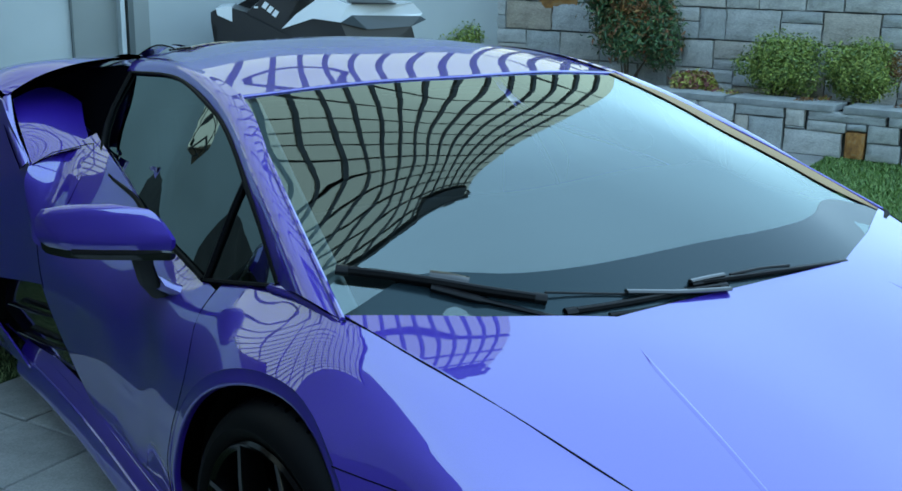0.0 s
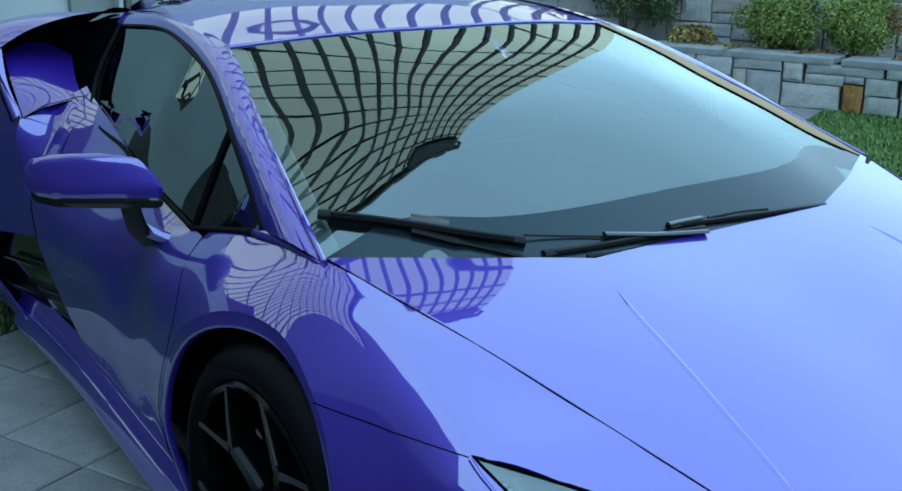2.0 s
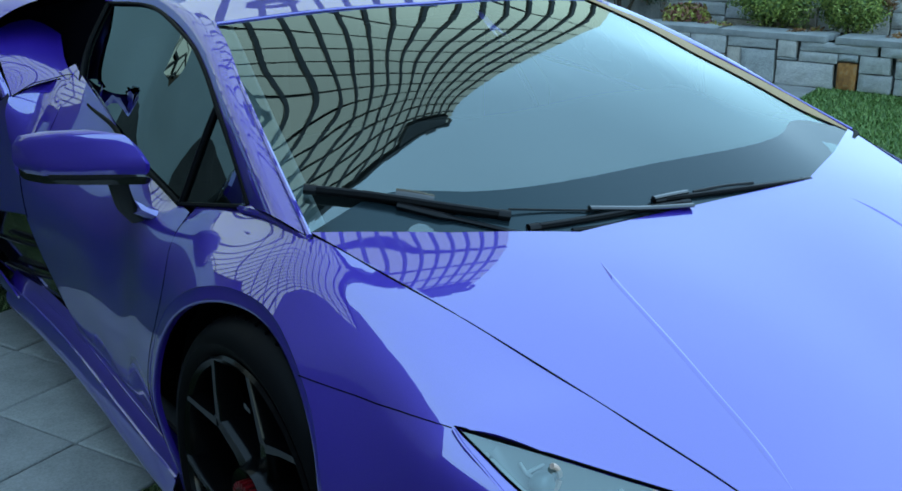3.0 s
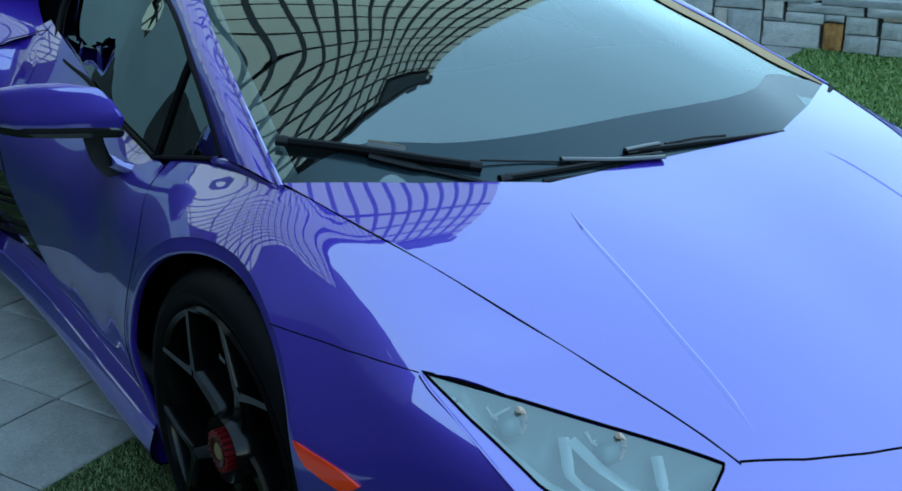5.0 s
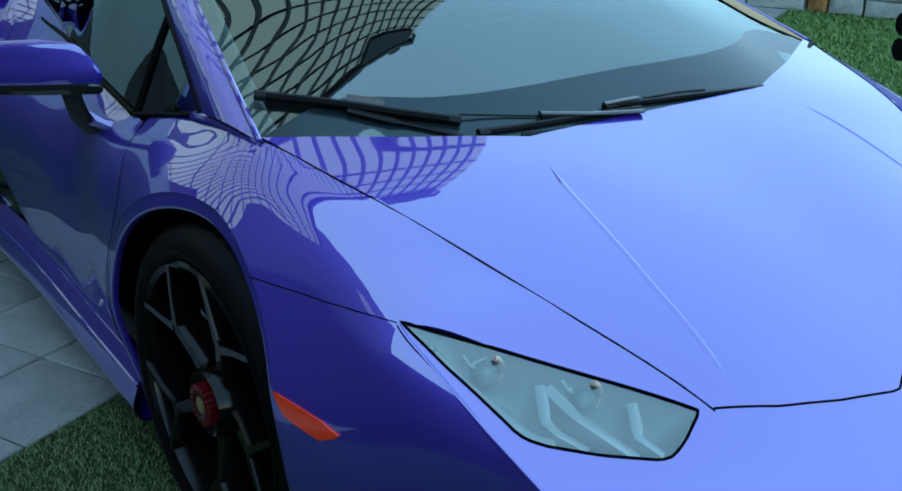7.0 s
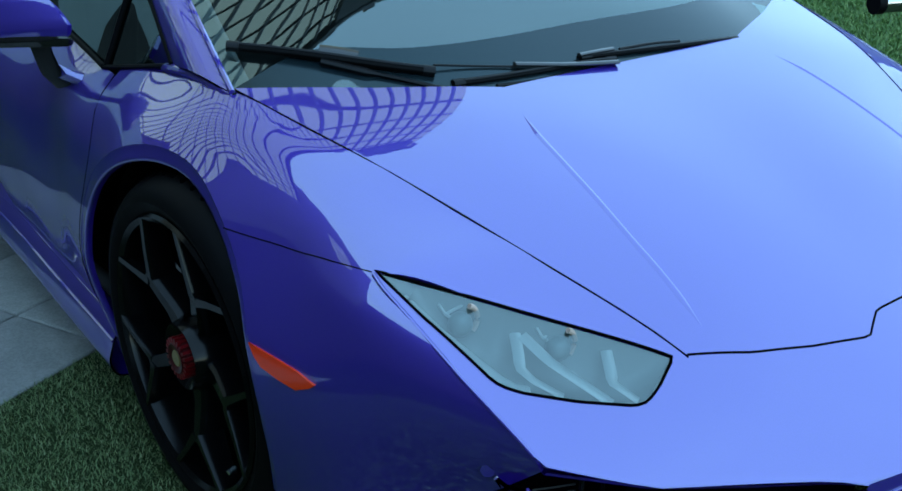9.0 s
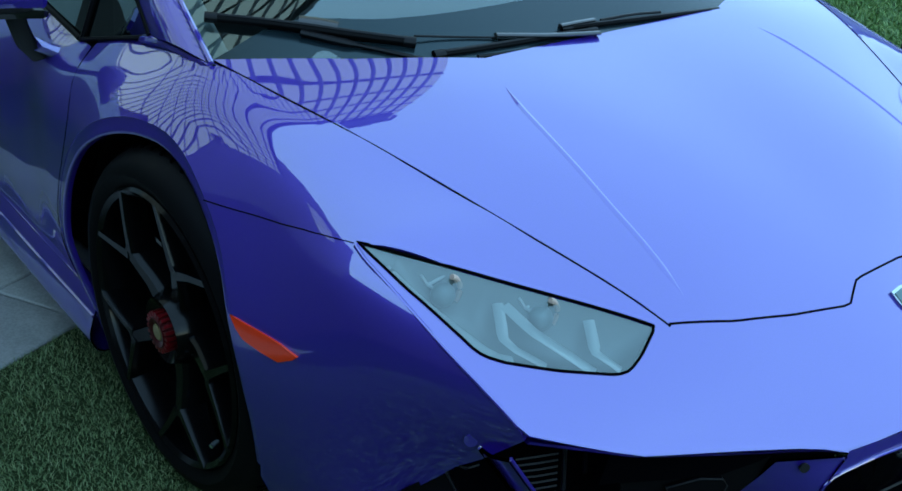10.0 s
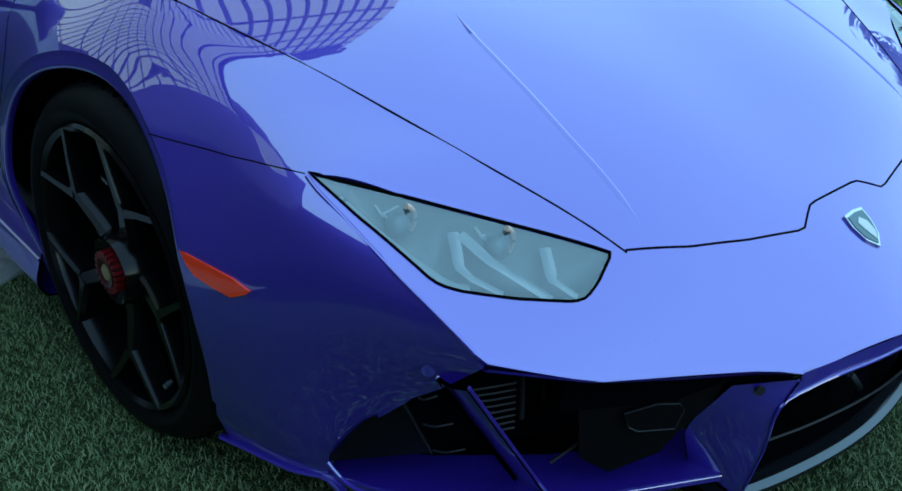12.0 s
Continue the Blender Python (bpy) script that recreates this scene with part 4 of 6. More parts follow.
for m in (1, -1):
    head_c = [((-0.878, 0.515, 0.857), 0.035, 0.028), ((-0.893, 0.53, 0.863), 0.052, 0.043), ((-0.94, 0.575, 0.864), 0.062, 0.048), ((-0.995, 0.64, 0.857), 0.062, 0.046),
              ((-1.035, 0.69, 0.850), 0.052, 0.040), ((-1.052, 0.712, 0.848), 0.03, 0.024)]
    rings = [[(p[0] * m, p[1], p[2]) for p in super_ring(c, w, h)] for c, w, h in head_c]
    head = part("door_mirror", loft(rings, 20), PAINT, car, "violet wing mirror on a short stalk")
    low = [[(p[0] * m, p[1], p[2] - 0.031) for p in super_ring(c, w * 0.97, h * 0.62)] for c, w, h in head_c[:-1]]
    part("mirror_shell", loft(low, 20), GLOSS_BLACK, head, "gloss black lower shell")
    stalk = [[(p[0] * m, p[1], p[2]) for p in super_ring(c, w, h, 14)] for c, w, h in
             (((-0.905, 0.575, 0.830), 0.034, 0.020), ((-0.895, 0.590, 0.790), 0.032, 0.020), ((-0.880, 0.600, 0.745), 0.034, 0.022), ((-0.850, 0.605, 0.712), 0.040, 0.024))]
    part("stalk", loft(stalk, 14), PLASTIC, head, "black stalk")
    foot = [[(p[0] * m, p[1], p[2]) for p in super_ring(c, w, h, 14)] for c, w, h in
            (((-0.872, 0.575, 0.742), 0.022, 0.016), ((-0.850, 0.560, 0.728), 0.030, 0.016), ((-0.825, 0.545, 0.722), 0.036, 0.012))]
    part("mirror_foot", loft(foot, 14), PAINT, head, "violet bracket at the door")

# wheels
def lathe(profile, n=64, bm=None):
    """Turns (x, r) round the x axis."""
    bm = bm or bmesh.new()
    rows = [[bm.verts.new((x, r * math.cos(2 * math.pi * k / n), r * math.sin(2 * math.pi * k / n))) for k in range(n)] for x, r in profile]
    for a, b in zip(rows, rows[1:]):
        for k in range(n):
            bm.faces.new((a[k], a[(k + 1) % n], b[(k + 1) % n], b[k]))
    return bm


def bar(bm, stations):
    """A tapering bar through (r, degrees, x of its face, half width, depth)."""
    rows = []
    for k, (r, a, x, w, d) in enumerate(stations):
        p = Vector((x, r * math.cos(math.radians(a)), r * math.sin(math.radians(a))))
        q = stations[min(k + 1, len(stations) - 1)]
        o = stations[max(k - 1, 0)]
        way = Vector((0, q[0] * math.cos(math.radians(q[1])) - o[0] * math.cos(math.radians(o[1])), q[0] * math.sin(math.radians(q[1])) - o[0] * math.sin(math.radians(o[1])))).normalized()
        side = Vector((0, -way.z, way.y))
        deep = Vector((d, 0, 0))
        rows.append([bm.verts.new(v) for v in (p + side * w * 0.65, p - side * w * 0.65, p - side * w + deep * 0.3, p - side * w + deep, p + side * w + deep, p + side * w + deep * 0.3)])
    for a, b in zip(rows, rows[1:]):
        for k in range(6):
            bm.faces.new((a[k], a[(k + 1) % 6], b[(k + 1) % 6], b[k]))
    bm.faces.new(rows[0][::-1])
    bm.faces.new(rows[-1])


NUT_DARK = mat("dark_red_metal", (0.07, 0.004, 0.006), 0.35, 0.5)


SPOKE_TURN = 43


def make_wheel(cx, cy, r_tyre=0.335, wide=0.0):
    """A wheel whose face looks to -x."""
    hub = part("wheel", lathe([(0.02, 0.03), (-0.005, 0.062), (0.03, 0.075), (0.12, 0.08)], 40), RIM_BLACK, car, "black forged wheel with split spokes")
    hub.matrix_basis = pose(cx, cy, r_tyre)
    k = r_tyre / 0.335
    part("tyre", lathe([(p[0] + (wide if p[0] > 0.1 else 0), p[1] * k) for p in ((0.012, 0.258), (-0.004, 0.272), (-0.012, 0.290), (-0.008, 0.306), (0.006, 0.320), (0.022, 0.329), (0.04, 0.334), (0.085, 0.335), (0.088, 0.328),
                        (0.096, 0.328), (0.099, 0.335), (0.13, 0.335), (0.133, 0.328), (0.141, 0.328), (0.144, 0.335), (0.19, 0.334), (0.22, 0.325), (0.236, 0.30), (0.228, 0.258))], 96), RUBBER, hub, "low-profile black tyre")
    grooves = bmesh.new()
    for j in range(56):
        a = 2 * math.pi * j / 56
        b = box_bm((0.052, 0.005, 0.006), (0.052, 0, 0.3325 * k), 0, Matrix.Rotation(radians(14), 3, "Z"))
        bmesh.ops.transform(b, matrix=Matrix.Rotation(a, 4, "X"), verts=b.verts)
        pour(grooves, b)
    part("tread_groove", grooves, GAP, hub, "dark sipes across the tread", False)
    bm = lathe([(-0.004, 0.268), (-0.010, 0.262), (-0.004, 0.252), (0.02, 0.247), (0.08, 0.235), (0.20, 0.24), (0.215, 0.262)], 72)
    part("rim", bm, RIM_BLACK, hub, "deep black rim")
    for j in range(5):
        a = SPOKE_TURN + 72 * j
        bm = bmesh.new()
        bar(bm, [(0.045, a, 0.016, 0.030, 0.06), (0.095, a, 0.012, 0.021, 0.06), (0.150, a + 1, 0.0, 0.017, 0.055), (0.172, a + 2, -0.004, 0.016, 0.05)])
        bar(bm, [(0.160, a + 4, -0.003, 0.013, 0.05), (0.205, a + 15, -0.006, 0.0095, 0.045), (0.262, a + 24, -0.009, 0.0085, 0.04)])
        bar(bm, [(0.160, a, -0.003, 0.013, 0.05), (0.205, a - 10, -0.006, 0.0095, 0.045), (0.262, a - 17, -0.009, 0.0085, 0.04)])
        part("spoke", bm, RIM_BLACK, hub)
    nut = part("centre_nut", lathe([(0.02, 0.038), (-0.006, 0.037), (-0.016, 0.028), (-0.014, 0.018), (-0.012, 0.016)], 32), NUT_DARK, hub, "red ribbed centre-lock nut")
    for j in range(20):
        a = 2 * math.pi * j / 20
        tooth = bmesh.new()
        bmesh.ops.create_cube(tooth, size=1)
        bmesh.ops.scale(tooth, vec=(0.026, 0.006, 0.012), verts=tooth.verts)
        bmesh.ops.transform(tooth, matrix=Matrix.Rotation(a, 4, "X") @ Matrix.Translation((-0.001, 0, 0.034)), verts=tooth.verts)
        part("flute", tooth, RED, nut, "", False)
    part("nut_cap", lathe([(-0.012, 0.017), (-0.0145, 0.014), (-0.0145, 0.0005)], 24), GOLD, nut, "dull gold cap")
    part("brake_disc", lathe([(0.10, 0.09), (0.10, 0.19), (0.13, 0.19)], 48), mat("grey_iron", (0.08, 0.08, 0.085), 0.35, 0.8), hub, "grey brake disc")
    bm = box_bm((0.07, 0.09, 0.20), (0.10, 0.165, 0.03), 0.012)
    part("brake_caliper", bm, GLOSS_BLACK, hub)
    part("valve", tube_bm([(0.012, -0.150, -0.165), (-0.004, -0.153, -0.168)], 0.0045, 8), SILVER, hub, "bright valve cap")
    return hub


w1 = make_wheel(-0.913, 0.0)
w2 = copy_thing(w1, pose(0.913, 0.0, 0.335, 0, 0, 180))
w3 = make_wheel(-0.945, 2.62, 0.345, 0.06)
w4 = copy_thing(w3, pose(0.945, 2.62, 0.345, 0, 0, 180))

# wipers: long blades with a spoiler ridge, hinge blocks, caps and arms
def bar_bm(path, wide, tall):
    """A rounded flat bar along a path: half widths across and upright."""
    return tube_bm(path, wide, 10, flat=tall / wide)


def wiper(points, wide, tall):
    path = curve(points, 18)
    ob = part("wiper_blade", bar_bm(path, wide, tall), RUBBER, car, "black rubber wiper blade")
    part("blade_spine", bar_bm(path[1:-1] + (-0.001, -0.004, tall * 0.75), wide * 0.45, tall * 0.4), PLASTIC, ob)
    for end in (path[:2], path[-2:]):
        part("end_cap", bar_bm(end, wide * 1.15, tall * 1.15), PLASTIC, ob)
    return ob


wiper([(-0.730, 0.094, 0.862), (-0.660, 0.042, 0.853), (-0.596, -0.009, 0.843), (-0.516, -0.070, 0.828), (-0.430, -0.126, 0.813)], 0.0095, 0.0085)
part("wiper_hinge", bar_bm(line([(-0.594, 0.001, 0.853), (-0.567, -0.019, 0.849), (-0.540, -0.043, 0.842)], 6), 0.013, 0.009), GLOSS_BLACK, car, "black wiper hinge block")
part("wiper_arm", tube_bm(curve([(-0.600, -0.014, 0.836), (-0.542, -0.071, 0.819), (-0.497, -0.111, 0.807), (-0.446, -0.153, 0.793), (-0.40, -0.185, 0.782)], 14), [0.011] * 5 + [0.006] * 9, 8, flat=0.6), PLASTIC, car, "black wiper arm")
part("wiper_link", tube_bm(curve([(-0.425, -0.115, 0.822), (-0.346, -0.139, 0.813), (-0.268, -0.164, 0.805)], 8), 0.0022, 6), PLASTIC, car)
wiper([(-0.414, -0.158, 0.794), (-0.333, -0.172, 0.794), (-0.241, -0.182, 0.794), (-0.140, -0.188, 0.793), (-0.03, -0.195, 0.789)], 0.0085, 0.0070)
part("wiper_arm", tube_bm(curve([(-0.336, -0.190, 0.785), (-0.260, -0.201, 0.783), (-0.155, -0.204, 0.784)], 8), 0.005, 8, flat=0.7), PLASTIC, car)
part("arm_cover", bar_bm(line([(-0.270, -0.164, 0.810), (-0.164, -0.194, 0.799), (-0.041, -0.214, 0.790)], 10), 0.0085, 0.0045), GLOSS_BLACK, car, "gloss black arm cover")
wiper([(-0.110, -0.175, 0.801), (0.027, -0.186, 0.796), (0.176, -0.196, 0.790), (0.350, -0.202, 0.781)], 0.0075, 0.0060)
part("arm_cover", bar_bm(line([(-0.115, -0.179, 0.808), (-0.066, -0.179, 0.808), (-0.021, -0.180, 0.807)], 6), 0.006, 0.004), GLOSS_BLACK, car)
part("wiper_link", tube_bm(curve([(-0.003, -0.181, 0.804), (0.099, -0.185, 0.803), (0.168, -0.192, 0.799)], 8), 0.003, 6), PLASTIC, car)
part("cowl", tube_bm(curve([(-0.74, 0.03, 0.785), (-0.34, -0.15, 0.755), (0, -0.16, 0.75), (0.34, -0.15, 0.755), (0.74, 0.03, 0.785)], 24), 0.02, 8), PLASTIC, car, "black cowl below the windscreen")

# cabin behind the glass
net_ob("dashboard", whole([[(-0.74, 0.02, 0.79), (-0.4, -0.12, 0.765), (0, -0.16, 0.755)], [(-0.70, 0.30, 0.82), (-0.38, 0.2, 0.83), (0, 0.18, 0.82)],
                           [(-0.69, 0.55, 0.84), (-0.38, 0.5, 0.86), (0, 0.48, 0.85)], [(-0.69, 0.62, 0.6), (-0.38, 0.6, 0.6), (0, 0.6, 0.6)]]), CABIN, car, "dark leather dashboard", 24, 18, 0.01, True)
part("cabin_floor", box_bm((1.36, 1.3, 0.05), (0, 1.0, 0.45), 0.01), CABIN, car)
part("bulkhead", box_bm((1.2, 0.06, 0.55), (0, 1.58, 0.78), 0.02), CABIN, car)
for x in (-0.36, 0.36):
    back = part("seat", box_bm((0.42, 0.14, 0.52), (x, 1.28, 0.74), 0.05), CABIN, car, "dark bucket seat")
    part("seat_cushion", box_bm((0.44, 0.46, 0.12), (x, 1.02, 0.54), 0.04), CABIN, back)
for m in (1, -1):
    if m > 0:
        rows = [[(x + dx, y + 0.01, z - dz) for x, y, z in PILLAR_IN[:3]] for dx, dz in ((0.008, 0.008), (0.05, 0.014), (0.06, 0.08))]
        net_ob("pillar_trim", rows, STUCCO, car, "pale grey pillar trim", 20, 8, 0.004, True)
    else:
        edge = curve(PILLAR_IN[:3], 9) * (-1, 1, 1)
        wide = np.interp(np.linspace(0, 1, 9), (0, 0.12, 0.5, 1), (0.02, 0.075, 0.09, 0.03))
        rows = [np.c_[edge[:, 0] - k * wide, edge[:, 1], screen_sheet(np.c_[edge[:, 0] - k * wide, edge[:, 1]]) + 0.004] for k in (0.0, 0.5, 1.0)]
        net_ob("pillar_trim", [[tuple(p) for p in r] for r in rows], TAN, car, "tan leather pillar trim", 24, 8, 0.002, False)
# dark rubber wedge at the far lower corner of the glass
part("corner_gasket", tube_bm(curve([(0.781, -0.008, 0.806), (0.774, -0.022, 0.803), (0.735, -0.045, 0.799), (0.66, -0.080, 0.792)], 14), [0.004] + [0.010] * 9 + [0.009, 0.008, 0.006, 0.004], 8, flat=0.7), RUBBER, car, "dark rubber wedge")
# black band laid over the foot of the glass
BAND_BLACK = mat("foot_band_black", (0.008, 0.014, 0.017), 0.2, spec=0.38)
BAND_BLACK.node_tree.nodes["Principled BSDF"].inputs["Specular Tint"].default_value = (0.55, 0.92, 1.0, 1)
BAND_TOP = [(-0.768, 0.002, 0.808), (-0.60, 0.030, 0.845), (-0.442, -0.045, 0.8405), (0, -0.086, 0.8435)]
BAND_LOW = [(-0.779, -0.012, 0.802), (-0.60, -0.10, 0.789), (-0.42, -0.187, 0.775), (0, -0.227, 0.768)]
LIFT = np.array([0, -0.0012, 0.0026])
band = [[tuple(np.array(p) * (1 - s) + np.array(q) * s + LIFT) for p, q in zip(BAND_TOP, BAND_LOW)] for s in (0.0, 0.5, 1.0)]
net_ob("screen_band", whole(band), BAND_BLACK, car, "black band along the glass foot", 40, 8, 0.001, True)

# lower front: ducts with their shade put in as black, violet blades and a black splitter
FAINT = mat("dark_slat_grey", (0.014, 0.014, 0.017), 0.4, spec=0.2)
PANEL_GREY = mat("charcoal_plastic", (0.003, 0.003, 0.004), 0.45, spec=0.09)


def prism(points, shift):
    """A plate over an outline in space, thickened by shift."""
    b = bmesh.new()
    face = b.faces.new([b.verts.new(p) for p in points])
    up = bmesh.ops.extrude_face_region(b, geom=[face])
    bmesh.ops.translate(b, vec=shift, verts=[e for e in up["geom"] if isinstance(e, bmesh.types.BMVert)])
    return b


low_nose = line(NOSE, 22)
for m in (1, -1):
    k = (m, 1, 1)

    def side(points):
        return [(x * m, y, z) for x, y, z in points]

    # underside of the nose edge
    grid = np.concatenate([low_nose * k, (low_nose + (0.002, 0.006, -0.008)) * k, (low_nose + (0.02, 0.09, -0.010)) * k])
    n = len(low_nose)
    quads = [(r * n + a, r * n + a + 1, (r + 1) * n + a + 1, (r + 1) * n + a) for r in range(2) for a in range(n - 1)]
    mesh_ob("nose_lip", grid, quads, PAINT, car)
    # duct walls, in lightless black that stands in for the shade inside
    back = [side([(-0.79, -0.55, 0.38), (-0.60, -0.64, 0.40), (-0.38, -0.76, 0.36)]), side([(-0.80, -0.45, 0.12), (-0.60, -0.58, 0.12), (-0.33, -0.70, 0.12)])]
    duct = net_ob("front_duct", back, GAP, car, "cooling duct with a slatted radiator, its shade put in as black", 14, 8, 0.004, m > 0)
    for j in range(8):
        z = 0.319 - 0.012 * j
        part("slat", tube_bm(side([(-0.672 + 0.002 * j, -0.675, z), (-0.640, -0.688, z - 0.002), (-0.606, -0.70, z - 0.004)]), 0.0018, 6), FAINT, duct)
    part("duct_post", tube_bm(side([(-0.592, -0.70, 0.325), (-0.590, -0.70, 0.24)]), 0.004, 6), FAINT, duct)
    part("duct_post", tube_bm(side([(-0.548, -0.70, 0.335), (-0.542, -0.70, 0.25)]), 0.004, 6), PANEL_GREY, duct)
    part("duct_rib", tube_bm(side([(-0.50, -0.75, 0.18), (-0.55, -0.73, 0.15)]), 0.003, 6), FAINT, duct)
    part("sensor_panel", prism(side([(-0.563, -0.786, 0.345), (-0.388, -0.927, 0.336), (-0.40, -0.918, 0.30), (-0.438, -0.887, 0.245), (-0.458, -0.871, 0.205), (-0.519, -0.822, 0.17), (-0.556, -0.793, 0.20)]), (0.01 * m, 0.012, 0)),
         PANEL_GREY, duct, "charcoal sensor panel", False)
    cover = side([(-0.501, -0.836, 0.262), (-0.508, -0.83, 0.287), (-0.469, -0.862, 0.304), (-0.443, -0.883, 0.303), (-0.437, -0.888, 0.292), (-0.445, -0.881, 0.257), (-0.49, -0.845, 0.254)])
    part("sensor_cover", prism(cover, (-0.006 * m, -0.008, 0)), PANEL_GREY, duct, "dark sensor cover", False)
    part("cover_edge", tube_bm([Vector(p) + Vector((-0.006 * m, -0.008, 0)) for p in cover], 0.0016, 6, closed=True), FAINT, duct)
    part("side_vane", prism(side([(-0.838, -0.527, 0.185), (-0.805, -0.575, 0.268), (-0.768, -0.618, 0.318), (-0.711, -0.622, 0.191)]), (0.01 * m, 0.012, 0)), PANEL_GREY, duct, "charcoal triangular vane", False)
    part("vane_edge", tube_bm(side([(-0.768, -0.62, 0.318), (-0.711, -0.624, 0.191)]), 0.002, 6), FAINT, duct)
    for a, b in (((-0.745, -0.63, 0.316), (-0.705, -0.63, 0.300)), ((-0.735, -0.63, 0.262), (-0.672, -0.63, 0.232)), ((-0.715, -0.63, 0.202), (-0.645, -0.63, 0.168))):
        mid = ((a[0] + b[0]) / 2, -0.625, (a[2] + b[2]) / 2 - 0.008)
        part("slat", tube_bm(curve(side([a, mid, b]), 8), 0.0018, 6), FAINT, duct)
    # upright violet blade
    front_edge = np.array([(-0.757, -0.752, 0.402), (-0.683, -0.757, 0.28), (-0.587, -0.76, 0.125)])
    net_ob("blade", [side(front_edge), side(front_edge + (-0.012, 0.022, 0)), side(front_edge + (-0.012, 0.050, 0))], PAINT, car, "violet upright intake blade", 14, 10, 0.006, m < 0)
    part("blade_edge", tube_bm(side([(-0.757, -0.753, 0.402), (-0.683, -0.758, 0.28), (-0.587, -0.761, 0.125)]), 0.0034, 8), PAINT, car)
    # floor wing of the duct
    wing = [(-0.825, -0.49), (-0.73, -0.68), (-0.60, -0.785), (-0.48, -0.848), (-0.343, -0.921), (-0.315, -0.926), (-0.290, -0.910), (-0.30, -0.79), (-0.40, -0.775), (-0.521, -0.70), (-0.66, -0.58), (-0.80, -0.42)]
    part("duct_wing", plate([(x * m, y) for x, y in wing], 0.016, pose(0, 0, 0.118)), PAINT, car, "violet wing across the duct", False)
    part("wing_edge", tube_bm(line([(x * m, y, 0.128) for x, y in wing[:7]], 40), 0.0018, 8), PAINT, car)
    # inner cheek beside the mid opening
    rows = [side([(-0.300, -1.0, 0.338), (-0.319, -0.990, 0.302), (-0.326, -0.972, 0.2), (-0.337, -0.950, 0.095)]),
            side([(-0.392, -0.938, 0.338), (-0.397, -0.925, 0.315), (-0.392, -0.872, 0.22), (-0.36, -0.862, 0.132)])]
    net_ob("cheek", rows, PAINT, car, "violet cheek between the openings", 20, 6, 0.004, m < 0)
    # black backing sheets behind the nose and on the floor, as duct shade
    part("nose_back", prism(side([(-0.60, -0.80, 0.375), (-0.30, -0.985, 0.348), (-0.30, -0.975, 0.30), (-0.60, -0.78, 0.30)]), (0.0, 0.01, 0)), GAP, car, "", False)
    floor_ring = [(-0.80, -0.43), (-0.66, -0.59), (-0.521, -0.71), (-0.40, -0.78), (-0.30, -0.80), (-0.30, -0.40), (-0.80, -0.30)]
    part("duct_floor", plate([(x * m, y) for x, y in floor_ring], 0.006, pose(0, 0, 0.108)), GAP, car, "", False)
    part("cheek_edge", tube_bm(curve(side([(0.0, -1.056, 0.318), (-0.12, -1.038, 0.315), (-0.27, -1.005, 0.31), (-0.319, -0.991, 0.298), (-0.326, -0.973, 0.2), (-0.337, -0.951, 0.095)]), 26), 0.0024, 8), PAINT, car)
    upper = line(NOSE[4:], 10)
    lower = line([(-0.319, -0.990, 0.300), (-0.27, -1.005, 0.311), (-0.12, -1.038, 0.316), (0.0, -1.056, 0.318)], 10)
    grid = np.concatenate([upper, lower]) * k
    mesh_ob("nose_band", grid, [(a, a + 1, a + 11, a + 10) for a in range(9)], PAINT, car)
    # sensor, tow cap, skirt lip
    bm = bmesh.new()
    bmesh.ops.create_cone(bm, cap_ends=True, segments=24, radius1=0.008, radius2=0.006, depth=0.012)
    bmesh.ops.transform(bm, matrix=look((-0.352 * m, -0.962, 0.322), (-0.6 * m, -1.4, 0.35)), verts=bm.verts)
    part("parking_sensor", bm, FAINT, car, "round dark parking sensor")
    c = on_flank([(-0.690, 0.408)], 0.0)[0] * k
    bm = bmesh.new()
    bmesh.ops.create_cone(bm, cap_ends=True, segments=24, radius1=0.010, radius2=0.010, depth=0.005)
    bmesh.ops.transform(bm, matrix=look(c, c + np.array([-0.8 * m, -0.6, 0])), verts=bm.verts)
    part("tow_cap", bm, PAINT, car)
    lip = on_flank([(-0.285, 0.122), (-0.36, 0.122), (-0.44, 0.122), (-0.50, 0.124)], 0.004) * k
    part("skirt_lip", tube_bm(curve(np.r_[lip, np.array([[-0.82, -0.55, 0.115], [-0.755, -0.65, 0.11]]) * k], 20), 0.008, 8, flat=0.6), PAINT, car, "violet lower skirt lip")
    part("skirt_edge", tube_bm(curve(np.array([[-0.842, -0.528, 0.185], [-0.835, -0.55, 0.165], [-0.80, -0.60, 0.13]]) * k, 8), 0.004, 8), PAINT, car)
part("duct_bar", tube_bm([(-0.045, -0.96, 0.212), (0.005, -0.96, 0.160)], 0.007, 8), SILVER, car, "short grey bar in the middle opening")
edge = curve([(-0.36, -0.928, 0.085), (-0.21, -0.967, 0.085), (0.0, -0.991, 0.085), (0.21, -0.967, 0.085), (0.36, -0.928, 0.085)], 30)


def along(offsets, name, material, label="", ends=0):
    bm = bmesh.new()
    rows = [[bm.verts.new(p + np.array(d)) for p in edge[ends:len(edge) - ends]] for d in offsets]
    for a, b in zip(rows, rows[1:] + rows[:1]):
        for j in range(len(a) - 1):
            bm.faces.new((a[j], a[j + 1], b[j + 1], b[j]))
    return part(name, bm, material, car, label)


